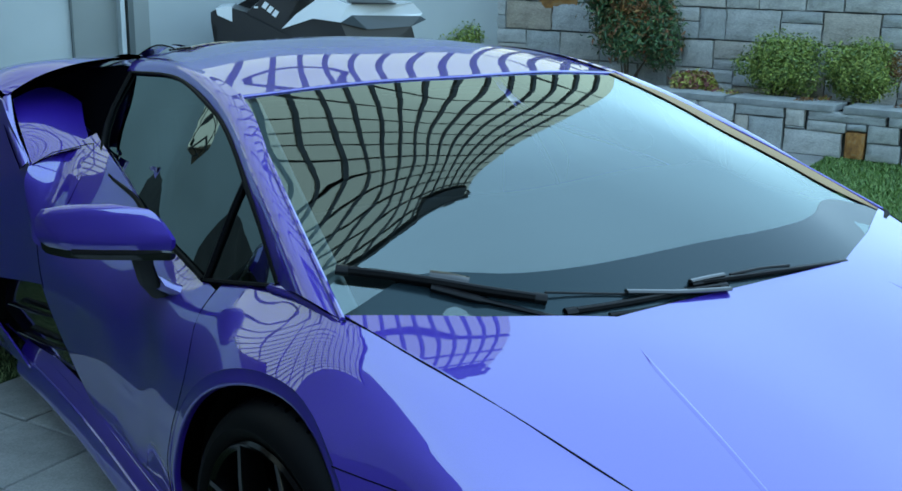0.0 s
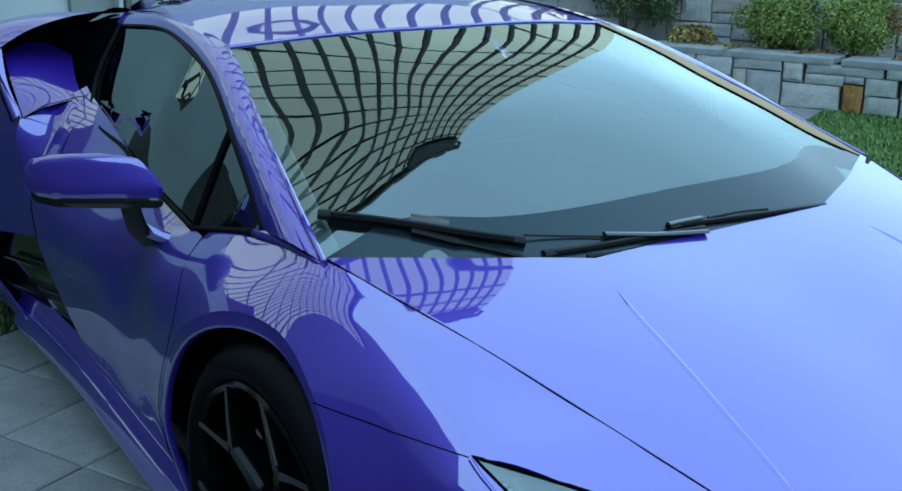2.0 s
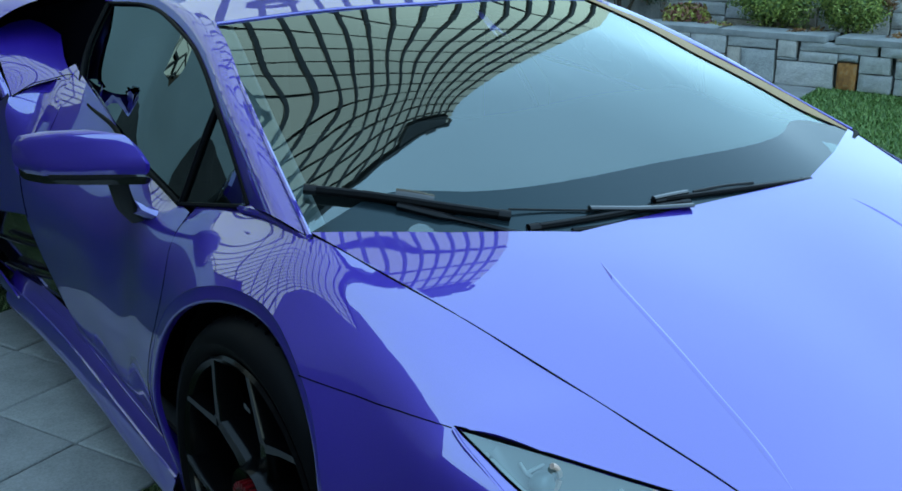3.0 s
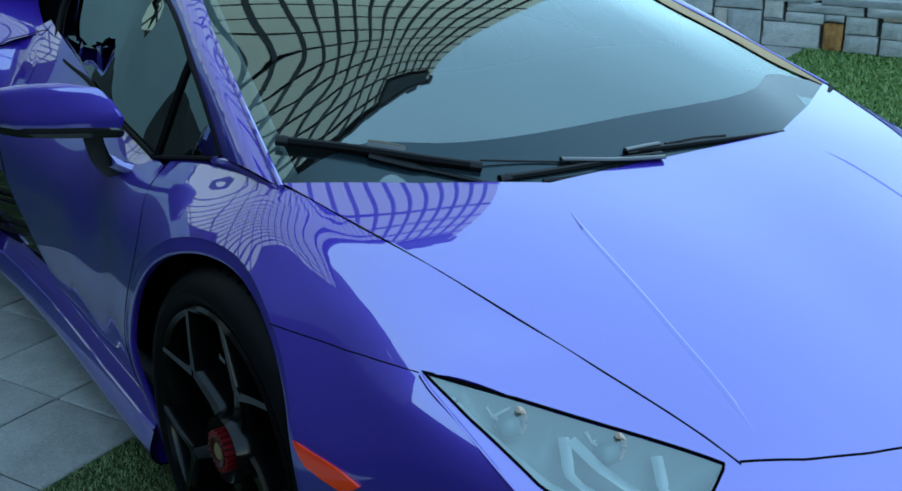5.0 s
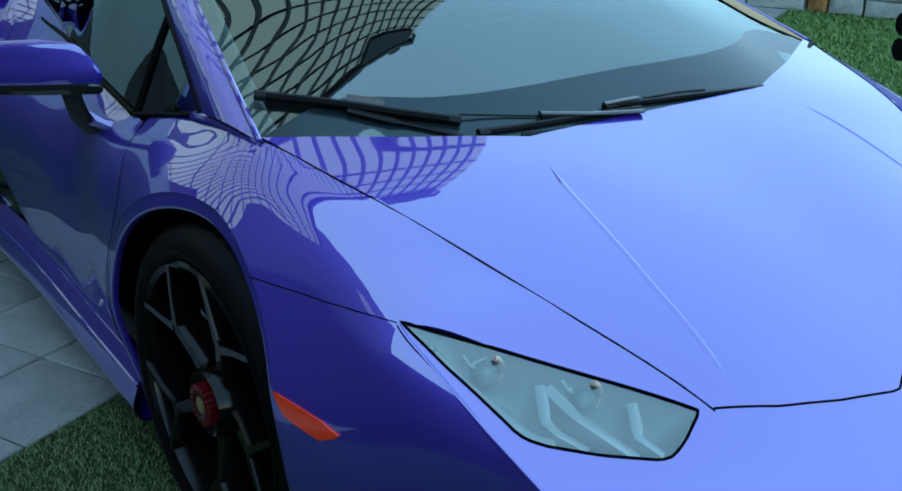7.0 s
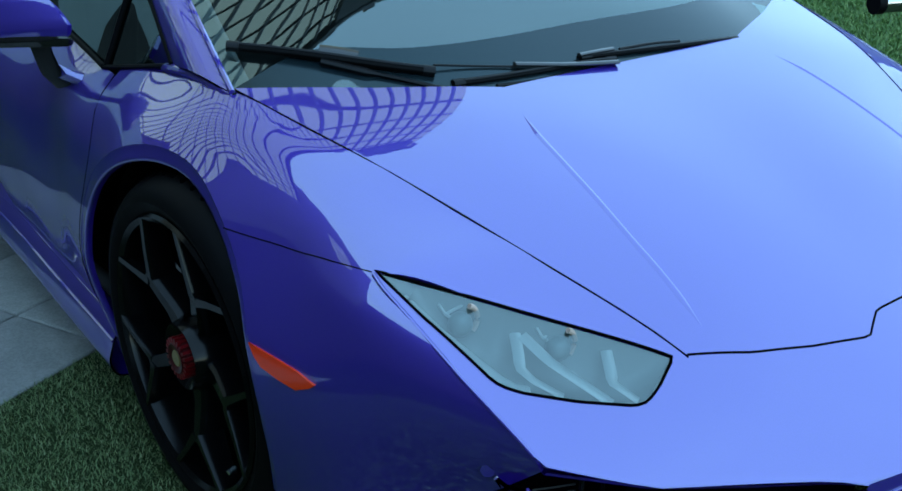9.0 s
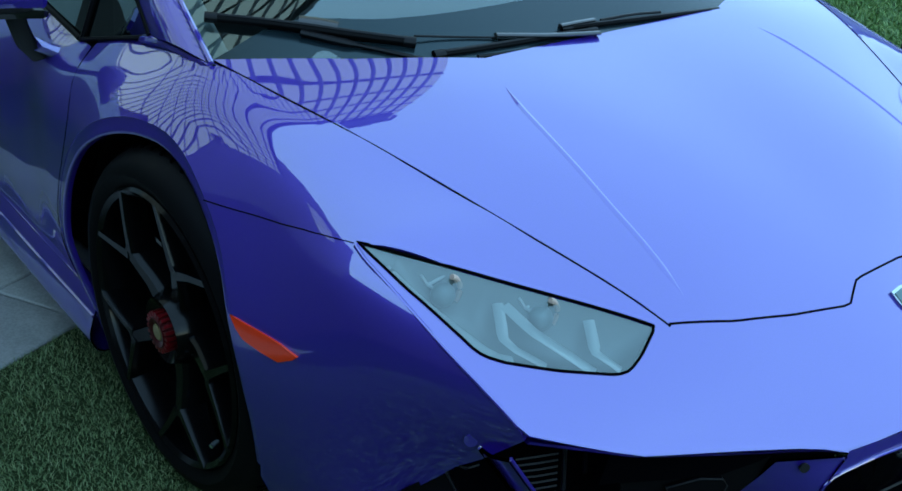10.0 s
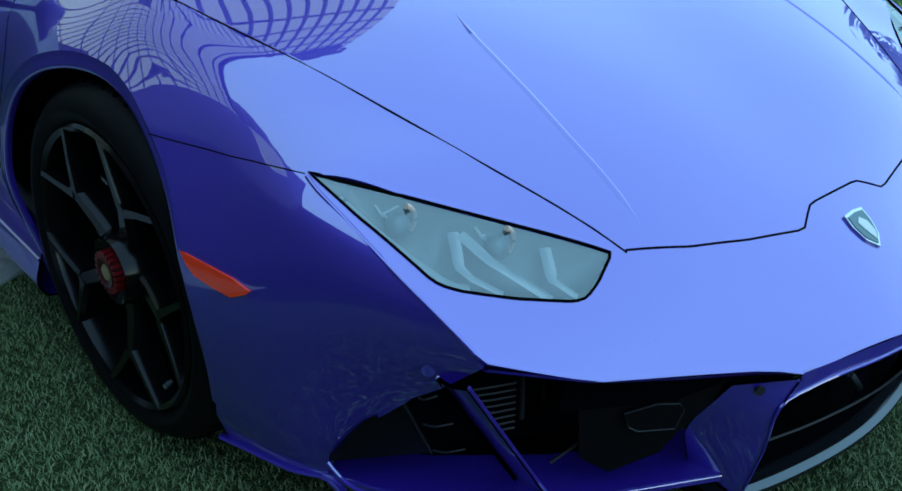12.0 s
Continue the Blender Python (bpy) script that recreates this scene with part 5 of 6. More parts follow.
along(((0, 0.002, -0.004), (0, 0.0, -0.016), (0, 0.16, -0.016), (0, 0.16, -0.002), (0, 0.03, 0.008)), "splitter", GLOSS_BLACK, "gloss black front splitter")
along(((0, -0.001, -0.006), (0, 0.010, 0.003), (0, 0.013, 0.0), (0, 0.002, -0.010)), "splitter_edge", mat("pale_grey_satin", (0.09, 0.12, 0.135), 0.4), "pale grey splitter edge")
# a black sheet stands in for the shade in the middle opening
along(((0, -0.022, 0.117), (0, -0.020, 0.120), (0, 0.03, 0.012), (0, 0.04, 0.012)), "mid_panel", GAP, "black sheet for the shade in the middle opening", 2)
part("mid_bar", tube_bm(edge[2:-2] + (0, -0.022, 0.119), 0.0025, 6), FAINT, car)


# ---- the yard ----
U, V = Vector((0.922, 0.387, 0)), Vector((-0.387, 0.922, 0))
BAND0, TILE, JOINT, TURN_UV = 1.0, 0.322, 0.007, 22.8
BAND1 = BAND0 + 4 * TILE
ground = mesh_ob("ground", [(-400, -400, -0.03), (400, -400, -0.03), (400, 400, -0.03), (-400, 400, -0.03)], [(0, 1, 2, 3)], SOIL)
tagged(ground, "dark soil and sand under the paving", "ground", kind="structure")


def slab(name, u0, u1, v0, v1, z, thick, material, label, category):
    b = box_bm((u1 - u0, v1 - v0, thick), ((u0 + u1) / 2, (v0 + v1) / 2, z - thick / 2))
    ob = part(name, b, material, None, "", False)
    ob.matrix_basis = pose(0, 0, 0, 0, 0, TURN_UV)
    return tagged(ob, label, category, kind="structure")


slab("lawn", -9, 2.4, -9, BAND0 - 0.004, -0.004, 0.02, TURF, "dense green artificial turf", "lawn")
slab("lawn_far", 2.404, 9, -9, BAND0 - 0.004, -0.004, 0.02, LAWN, "bright green mown lawn before the planter wall", "lawn")
slab("lawn_rear", -9, 4.6, BAND1 + 0.004, 8, -0.004, 0.02, TURF, "green artificial turf behind the paving", "lawn")
slab("lawn_side", -9, -2.374, BAND0, BAND1, -0.004, 0.02, TURF, "green artificial turf at the end of the paving", "lawn")
path = slab("pavement", -2.37, 7.4, BAND0, BAND1, -0.022, 0.006, SOIL, "band of square grey concrete pavers", "pavement")


# blades of the turf
def blades(name, count, u0, u1, v0, v1, tall, wide, keep, seed, material):
    rng = np.random.default_rng(seed)
    uv = np.c_[rng.uniform(u0, u1, count), rng.uniform(v0, v1, count)]
    p = uv[:, :1] * np.array(U)[None, :2] + uv[:, 1:] * np.array(V)[None, :2]
    p = p[keep(p)]
    n = len(p)
    a, lean, h = rng.uniform(0, 2 * np.pi, n), rng.uniform(0.2, 1.7, n), tall * rng.uniform(0.6, 1.15, n)
    side = np.c_[np.cos(a), np.sin(a), np.zeros(n)] * wide
    fall = np.c_[-np.sin(a), np.cos(a), np.zeros(n)] * (lean * h)[:, None]
    base = np.c_[p, np.full(n, -0.006)]
    mid, tip = base + fall * 0.4 + np.c_[np.zeros((n, 2)), 0.65 * h], base + fall + np.c_[np.zeros((n, 2)), h]
    v = np.stack([base - side, base + side, mid - side * 0.8, mid + side * 0.8, tip], 1).reshape(-1, 3)
    k = np.arange(n)[:, None] * 5
    f = [tuple(r) for r in k + [0, 1, 3, 2]] + [tuple(r) for r in k + [2, 3, 4]]
    ob = mesh_ob(name, v, f, material, None, "", True)
    return tagged(ob, "short soft blades of green grass", "grass", kind="stuff")


GRASS = mat("turf_blade", (0.05, 0.11, 0.035), 0.6, spec=0.2)
geo = GRASS.node_tree.nodes.new("ShaderNodeNewGeometry")
tone = tex(GRASS, "ShaderNodeTexNoise", 2.2, Detail=3.0)
wire(GRASS, mix(GRASS, ramp(GRASS, geo.outputs["Random Per Island"], [(0.0, (0.075, 0.105, 0.035)), (0.55, (0.135, 0.175, 0.062)), (0.85, (0.21, 0.25, 0.10)), (1.0, (0.33, 0.34, 0.18))]),
                ramp(GRASS, tone.outputs[0], [(0.35, (0.085, 0.145, 0.07)), (0.65, (0.17, 0.26, 0.13))]), 0.35), "Base Color")


SWARD = mat("lawn_blade", (0.10, 0.19, 0.04), 0.55)
sg = SWARD.node_tree.nodes.new("ShaderNodeNewGeometry")
wire(SWARD, ramp(SWARD, sg.outputs["Random Per Island"], [(0.0, (0.05, 0.11, 0.022)), (0.6, (0.11, 0.21, 0.045)), (1.0, (0.24, 0.33, 0.10))]), "Base Color")


def near_keep(p):
    under = (np.abs(p[:, 0]) < 0.62) & (p[:, 1] > -0.75)
    return ~under


blades("grass", 240000, -1.9, 0.55, -1.75, BAND0 - 0.005, 0.012, 0.0010, near_keep, 1, GRASS)
blades("grass", 9000, -0.6, 0.6, BAND1 + 0.01, BAND1 + 1.0, 0.02, 0.0016, lambda p: p[:, 0] < -0.55, 2, GRASS)
blades("grass", 42000, 2.4, 7.0, -1.5, BAND0 - 0.005, 0.026, 0.003, lambda p: p[:, 0] < 5.6 - 0.31 * (p[:, 1] - 3.28), 3, SWARD)

# ---- stone walls ----
STONE = mat("ledge_stone", (0.25, 0.27, 0.27), 0.82)
info = STONE.node_tree.nodes.new("ShaderNodeObjectInfo")
hue = ramp(STONE, info.outputs["Random"], [(0.0, (0.46, 0.48, 0.47)), (0.3, (0.55, 0.55, 0.53)), (0.55, (0.38, 0.41, 0.41)), (0.75, (0.56, 0.55, 0.51)), (0.9, (0.42, 0.35, 0.27)), (1.0, (0.48, 0.50, 0.49))])
cloud = tex(STONE, "ShaderNodeTexNoise", 3.0, "Generated", Detail=6.0, Roughness=0.65)
vein = tex(STONE, "ShaderNodeTexNoise", 22.0, "Generated", Detail=5.0)
col = mix(STONE, hue, ramp(STONE, cloud.outputs[0], [(0.25, (0.62, 0.60, 0.57)), (0.5, (1, 1, 1)), (0.8, (1.25, 1.25, 1.2))]), 0.85, "MULTIPLY")
wire(STONE, mix(STONE, col, ramp(STONE, vein.outputs[0], [(0.3, (0.6, 0.6, 0.6)), (0.7, (1.25, 1.22, 1.18))]), 0.5, "MULTIPLY"), "Base Color")
relief(STONE, vein.outputs[0], 0.6, 0.012)
RUST = mat("rust_stone", (0.36, 0.17, 0.05), 0.8)
rc = tex(RUST, "ShaderNodeTexNoise", 4.0, "Generated", Detail=6.0)
wire(RUST, ramp(RUST, rc.outputs[0], [(0.3, (0.20, 0.09, 0.035)), (0.55, (0.42, 0.19, 0.05)), (0.75, (0.38, 0.25, 0.13))]), "Base Color")
relief(RUST, rc.outputs[0], 0.5, 0.012)
CAP = mat("cap_stone", (0.22, 0.235, 0.235), 0.8)
cc = tex(CAP, "ShaderNodeTexNoise", 6.0, Detail=7.0, Roughness=0.7)
wire(CAP, ramp(CAP, cc.outputs[0], [(0.3, (0.19, 0.21, 0.21)), (0.6, (0.33, 0.345, 0.34)), (0.8, (0.33, 0.33, 0.315))]), "Base Color")
relief(CAP, cc.outputs[0], 0.5, 0.01)
MORTAR = mat("mortar", (0.20, 0.205, 0.20), 0.95)


def stone_mesh(seed):
    """A rough block in the unit cube, its face at -y, edges worn."""
    rng = np.random.default_rng(seed)
    b = bmesh.new()
    bmesh.ops.create_grid(b, x_segments=5, y_segments=4, size=0.5)
    bmesh.ops.rotate(b, matrix=Matrix.Rotation(radians(90), 3, "X"), verts=b.verts)
    for v in b.verts:
        edge = max(abs(v.co.x), abs(v.co.z))
        v.co.y = -0.5 + (0.16 if edge > 0.49 else 0.0) + rng.uniform(-0.07, 0.07)
        if edge > 0.49:
            v.co.x *= rng.uniform(0.955, 0.995)
            v.co.z *= rng.uniform(0.93, 0.99)
    rim = [e for e in b.edges if e.is_boundary]
    out = bmesh.ops.extrude_edge_only(b, edges=rim)
    for v in out["geom"]:
        if isinstance(v, bmesh.types.BMVert):
            v.co.y = 0.5
    bmesh.ops.recalc_face_normals(b, faces=b.faces)
    me = bpy.data.meshes.new("stone")
    b.to_mesh(me)
    b.free()
    me.polygons.foreach_set("use_smooth", [True] * len(me.polygons))
    me.set_sharp_from_angle(angle=radians(45))
    return me


GREY_MESHES, RUST_MESHES = [], []
for k in range(10):
    me = stone_mesh(k)
    me.materials.append(STONE)
    GREY_MESHES.append(me)
for k in range(4):
    me = stone_mesh(50 + k)
    me.materials.append(RUST)
    RUST_MESHES.append(me)


def lay(parent, s0, s1, z0, z1, rust=False, depth=0.06, rng=random.Random(3)):
    """One stone on the wall's face: along it from s0 to s1, from z0 to z1."""
    ob = new("stone", rng.choice(RUST_MESHES if rust else GREY_MESHES))
    ob.parent = parent
    ob.matrix_basis = Matrix.LocRotScale(((s0 + s1) / 2, -rng.uniform(0.004, 0.02), (z0 + z1) / 2), None, (abs(s1 - s0) - 0.004, depth, z1 - z0 - 0.004))
    return ob


def courses(parent, s0, s1, z0, z1, low, high, short, long, seed, rust=0.06, skip=None):
    rng = random.Random(seed)
    z = z0
    while z < z1 - 0.02:
        h = min(rng.uniform(low, high), z1 - z)
        if z1 - z - h < low * 0.6:
            h = z1 - z
        s = s0
        while s < s1 - 0.01:
            w = rng.uniform(short, long)
            if s1 - s - w < short * 0.6:
                w = s1 - s
            if not (skip and skip(s, s + w, z, z + h)):
                if h > 1.6 * low and rng.random() < 0.45:
                    cut = rng.uniform(0.35, 0.65)
                    lay(parent, s, s + w, z, z + h * cut, rng.random() < rust, rng=rng)
                    lay(parent, s, s + w, z + h * cut, z + h, rng.random() < rust, rng=rng)
                else:
                    lay(parent, s, s + w, z, z + h, rng.random() < rust, rng=rng)
            s += w
        z += h


# the garden wall runs beside the lawn; its own x goes along it away from the nose end, its face looks to -y of its own
WALL_AT, WALL_TURN = Vector((5.57, 3.28, 0)), 107.2
low_wall = part("wall_garden", box_bm((9.0, 0.30, 0.34), (-0.6, 0.20, 0.15)), MORTAR, None, "", False)
low_wall.matrix_basis = Matrix.Translation(WALL_AT) @ Matrix.Rotation(radians(WALL_TURN), 4, "Z") @ Matrix.Scale(-1, 4, (0, 1, 0))
low_wall.matrix_basis = Matrix.Translation(WALL_AT) @ Matrix.Rotation(radians(WALL_TURN - 180), 4, "Z")
tagged(low_wall, "low planter wall of grey and rust ledge stone", "wall", kind="structure")
# own x points towards the nose end of the yard, own -y faces the lawn
FIXED = [(-1.20, -0.89, 0.20, 0.345, 0), (-0.88, -0.48, 0.265, 0.345, 0), (-0.47, -0.32, 0.21, 0.345, 0), (-0.30, 0.29, 0.27, 0.345, 1), (-0.76, -0.48, 0.0, 0.265, 0), (-0.88, -0.76, 0.0, 0.265, 0),
         (-0.30, 0.0, 0.19, 0.27, 0), (-0.47, -0.02, 0.0, 0.19, 0), (0.0, 0.15, 0.215, 0.27, 1), (0.0, 0.15, 0.0, 0.21, 2), (0.16, 0.39, 0.14, 0.27, 0), (0.16, 0.41, 0.0, 0.14, 1),
         (0.30, 0.75, 0.27, 0.345, 0), (-1.20, -0.89, 0.0, 0.20, 0), (-0.47, -0.31, 0.19, 0.21, 0)]
for s0, s1, z0, z1, kind in FIXED:
    lay(low_wall, s0, s1, z0, z1, kind > 1)
courses(low_wall, -4.6, -1.2, 0.0, 0.345, 0.08, 0.17, 0.14, 0.42, 11)
courses(low_wall, 0.42, 3.4, 0.0, 0.345, 0.08, 0.17, 0.14, 0.42, 12)
for k in range(9):
    s0 = -4.6 + 0.9 * k + (0.06 if k % 2 else 0)
    cap = part("cap_stone", box_bm((0.885, 0.36, 0.05), (s0 + 0.45, 0.14, 0.367), 0.008), CAP, low_wall, "")

tall = part("wall_stone", box_bm((12.0, 0.35, 1.9), (-1.6, 0.2, 0.95)), MORTAR, None, "", False)
tall.matrix_basis = low_wall.matrix_basis @ Matrix.Translation((0, 0.85, 0))
tagged(tall, "tall retaining wall of squared grey ledge stone", "wall", kind="structure")
courses(tall, -5.0, 3.0, 0.25, 1.9, 0.15, 0.28, 0.24, 0.60, 23, 0.03)
lay(tall, -0.98, -0.78, 0.42, 0.62, True)
lay(tall, -3.3, -2.85, 0.98, 1.25, True)
bed = part("planting_bed", box_bm((9.0, 0.62, 0.05), (-0.6, 0.58, 0.31)), SOIL, None, "", False)
bed.matrix_basis = low_wall.matrix_basis.copy()
tagged(bed, "dark mulch in the planter", "flower bed", kind="structure")


# ---- plants ----
def leafy(colours, rough=0.5):
    m = mat("leaf", colours[1], rough)
    g = m.node_tree.nodes.new("ShaderNodeNewGeometry")
    stops = [(k / (len(colours) - 1), c) for k, c in enumerate(colours)]
    wire(m, ramp(m, g.outputs["Random Per Island"], stops), "Base Color")
    return m


BOX_LEAF = leafy([(0.06, 0.11, 0.025), (0.14, 0.21, 0.04), (0.25, 0.32, 0.06), (0.36, 0.40, 0.10)])
NANDINA_LEAF = leafy([(0.025, 0.075, 0.035), (0.05, 0.12, 0.05), (0.08, 0.16, 0.06), (0.10, 0.16, 0.05), (0.32, 0.10, 0.05)])
COLEUS_LEAF = leafy([(0.16, 0.04, 0.05), (0.24, 0.10, 0.05), (0.30, 0.32, 0.06), (0.40, 0.38, 0.08)])
RED_LEAF = leafy([(0.10, 0.05, 0.015), (0.20, 0.08, 0.02), (0.25, 0.13, 0.03)])
BARK = mat("bark", (0.10, 0.075, 0.05), 0.9)


def foliage(lobes, count, size, seed, shell=0.55, narrow=0.5):
    """Leaves in a heap of lobes: (x, y, z, rx, ry, rz)."""
    rng = np.random.default_rng(seed)
    lobes = np.array(lobes, float)
    share = lobes[:, 3] * lobes[:, 4] * lobes[:, 5]
    pick = rng.choice(len(lobes), count, p=share / share.sum())
    d = rng.normal(size=(count, 3))
    d /= np.linalg.norm(d, axis=1, keepdims=True)
    r = (shell + (1 - shell) * rng.random(count)) * (1 + 0.10 * rng.normal(size=count))
    c = lobes[pick, :3] + lobes[pick, 3:] * d * r[:, None]
    n = d + 0.7 * rng.normal(size=(count, 3)) + (0, 0, 0.3)
    n /= np.linalg.norm(n, axis=1, keepdims=True)
    t = np.cross(n, rng.normal(size=(count, 3)))
    t /= np.linalg.norm(t, axis=1, keepdims=True)
    b = np.cross(n, t)
    s = size * rng.uniform(0.6, 1.3, count)[:, None]
    fold = n * s * 0.18
    v = np.stack([c - t * s, c + b * s * narrow + fold, c + t * s, c - b * s * narrow + fold], 1).reshape(-1, 3)
    k = np.arange(count)[:, None] * 4
    return v, [tuple(q) for q in k + [0, 1, 2]] + [tuple(q) for q in k + [0, 2, 3]]


def shrub(name, at, lobes, count, size, leaf, seed, label, category="bush", stems=7, extra=None, narrow=0.5, group=""):
    ob = thing(name, label, category, Matrix.Translation(at), group)
    v, f = foliage(lobes, count, size, seed, narrow=narrow)
    mesh_ob("foliage", v, f, leaf, ob)
    if extra:
        v, f = foliage(extra[0], extra[1], size, seed + 9, narrow=narrow)
        mesh_ob("foliage", v, f, extra[2], ob, extra[3])
    rng = random.Random(seed)
    for _ in range(stems):
        l = rng.choice(lobes)
        bm = tube_bm(curve([(rng.uniform(-0.03, 0.03), rng.uniform(-0.03, 0.03), -0.02), (l[0] * 0.5, l[1] * 0.5, l[2] * 0.5), (l[0] + rng.uniform(-0.5, 0.5) * l[3], l[1] + rng.uniform(-0.5, 0.5) * l[4], l[2])], 6),
                [0.009, 0.008, 0.007, 0.006, 0.005, 0.003], 5)
        part("stem", bm, BARK, ob)
    return ob


def in_bed(s, across, z=0.33):
    return low_wall.matrix_basis @ Vector((-s, across, z))


rl = random.Random(4)


def heap(rx, rz, n):
    out = [(0, 0, rz, rx * 0.8, rx * 0.75, rz * 0.9)]
    for k in range(n):
        a, q = rl.uniform(0, 6.28), rl.uniform(0.35, 0.75)
        out.append((rx * q * math.cos(a), rx * q * math.sin(a), rz * rl.uniform(0.7, 1.5), rx * rl.uniform(0.3, 0.45), rx * rl.uniform(0.3, 0.45), rz * rl.uniform(0.35, 0.55)))
    return out


shrub("boxwood", in_bed(0.72, 0.45), heap(0.37, 0.30, 14), 12000, 0.014, BOX_LEAF, 5, "clipped round boxwood with small yellow-green leaves", group="boxwoods in the planter")
shrub("boxwood", in_bed(0.06, 0.45), heap(0.32, 0.29, 14), 11000, 0.014, BOX_LEAF, 6, "round boxwood with a few orange dry leaves", group="boxwoods in the planter",
      extra=([(0.12, -0.22, 0.33, 0.09, 0.07, 0.13)], 350, RED_LEAF, "dry orange leaves"))
shrub("nandina", in_bed(2.15, 0.55), [(0, 0, 0.75, 0.42, 0.36, 0.5), (0.2, -0.2, 0.45, 0.25, 0.22, 0.3), (-0.22, 0.1, 1.0, 0.3, 0.3, 0.35), (-0.25, -0.15, 0.5, 0.2, 0.2, 0.25)], 15000, 0.028, NANDINA_LEAF, 7,
      "tall leafy shrub, dark green with reddish sprays", "bush", 10, ([(-0.2, -0.2, 0.75, 0.22, 0.2, 0.2)], 700, RED_LEAF, "reddish sprays of leaves"), 0.3)
shrub("coleus", in_bed(1.45, 0.38), heap(0.24, 0.11, 8), 1300, 0.026, COLEUS_LEAF, 8, "low bedding plant with yellow-green and red leaves", "plant", 6)
shrub("boxwood", in_bed(4.05, 0.5), heap(0.42, 0.27, 10), 6000, 0.016, BOX_LEAF, 9, "yellow-green boxwood beside the grey pier", group="boxwoods in the planter")
for k, (s, x) in enumerate(((1.02, 0.22), (0.38, 0.18), (0.30, 0.30), (-0.35, 0.25), (1.2, 0.3))):
    shrub("ground_cover", in_bed(s, x), [(0, 0, 0.04, 0.14, 0.08, 0.05)], 160, 0.02, RED_LEAF if k % 2 else COLEUS_LEAF, 20 + k, "sprawling low plant with bronze leaves", "plant", 3)

# ---- trees beyond the wall ----
rw = random.Random(31)
WOOD_LEAF = leafy([(0.012, 0.022, 0.010), (0.025, 0.042, 0.016), (0.04, 0.06, 0.022)])
for k in range(9):
    tall_by = rw.uniform(3.9, 4.7)
    at = Vector((15.5 + rw.uniform(-0.6, 0.6) - 0.35 * k, -14.0 + 3.3 * k, 0))
    tree = thing("tree", "dark green broad-leaved tree beyond the garden wall", "tree", Matrix.Translation(at), "trees beyond the wall")
    part("trunk", tube_bm(curve([(0, 0, -0.05), (0.05, 0.03, 0.8), (-0.04, 0.05, 2.2)], 6), [0.16, 0.13, 0.11, 0.10, 0.08, 0.05], 8), BARK, tree)
    lobes = [(rw.uniform(-1, 1), rw.uniform(-1.6, 1.6), rw.uniform(1.0, tall_by - 1.0), rw.uniform(0.8, 1.2), rw.uniform(0.9, 1.4), rw.uniform(0.8, 1.1)) for _ in range(13)]
    v, f = foliage(lobes, 6500, 0.17, 60 + k, 0.3)
    mesh_ob("crown", v, f, WOOD_LEAF, tree)

# ---- the house ----
HOUSE = Matrix.Translation((5.22, 7.11, 0)) @ Matrix.Rotation(radians(180 - 5.7), 4, "Z")
# own x runs from the stone wall's corner along the house, own +y faces the yard


def house_box(name, q0, q1, y0, y1, z0, z1, material, label, category, bevel=0.0):
    ob = part(name, box_bm((q1 - q0, y1 - y0, z1 - z0), ((q0 + q1) / 2, (y0 + y1) / 2, (z0 + z1) / 2), bevel), material, None, "", False)
    ob.matrix_basis = HOUSE.copy()
    return tagged(ob, label, category, kind="structure")


PANEL = mat("grey_door_panel", (0.27, 0.295, 0.285), 0.7)
pw = tex(PANEL, "ShaderNodeTexNoise", 1.5, Detail=4.0)
wire(PANEL, ramp(PANEL, pw.outputs[0], [(0.3, (0.25, 0.275, 0.265)), (0.7, (0.29, 0.315, 0.305))]), "Base Color")
DARK_TRIM = mat("dark_trim", (0.10, 0.12, 0.12), 0.6)
PALE_TRIM = mat("pale_trim", (0.55, 0.60, 0.60), 0.6)
house_box("wall_house", -0.1, 3.47, -0.30, 0.0, 0, 3.6, STUCCO, "pale grey stucco house wall", "wall")
house_box("wall_house_far", 4.18, 12.0, -0.30, 0.0, 0, 3.6, STUCCO, "pale grey stucco house wall", "wall")
house_box("wall_pier", 3.47, 3.64, -0.30, 0.03, 0, 3.6, PANEL, "grey pier beside the door", "wall")
house_box("door_1", 3.64, 4.09, -0.26, -0.12, 0.02, 3.2, PANEL, "flat grey door in a recess", "door")
house_box("door_frame", 3.665, 3.70, -0.12, 0.02, 0, 3.2, PALE_TRIM, "pale door frame", "trim")
house_box("door_jamb", 3.60, 3.645, -0.1, 0.045, 0, 3.2, DARK_TRIM, "dark edge of the pier", "trim")
house_box("door_jamb_far", 4.085, 4.10, -0.12, 0.02, 0, 3.2, DARK_TRIM, "dark door edge", "trim")
house_box("wall_return", 4.10, 4.18, -0.30, -0.02, 0, 3.6, STUCCO, "stucco return beside the door", "wall")
house_box("wall_head", 3.64, 4.10, -0.30, -0.02, 3.2, 3.6, STUCCO, "stucco above the door", "wall")
# unseen fences, added so that door and fender mirror something dark
FENCE = mat("dark_fence_board", (0.05, 0.045, 0.042), 0.7)
fw = tex(FENCE, "ShaderNodeTexNoise", 3.0, "Object", (1.0, 8.0, 0.6), Detail=5.0)
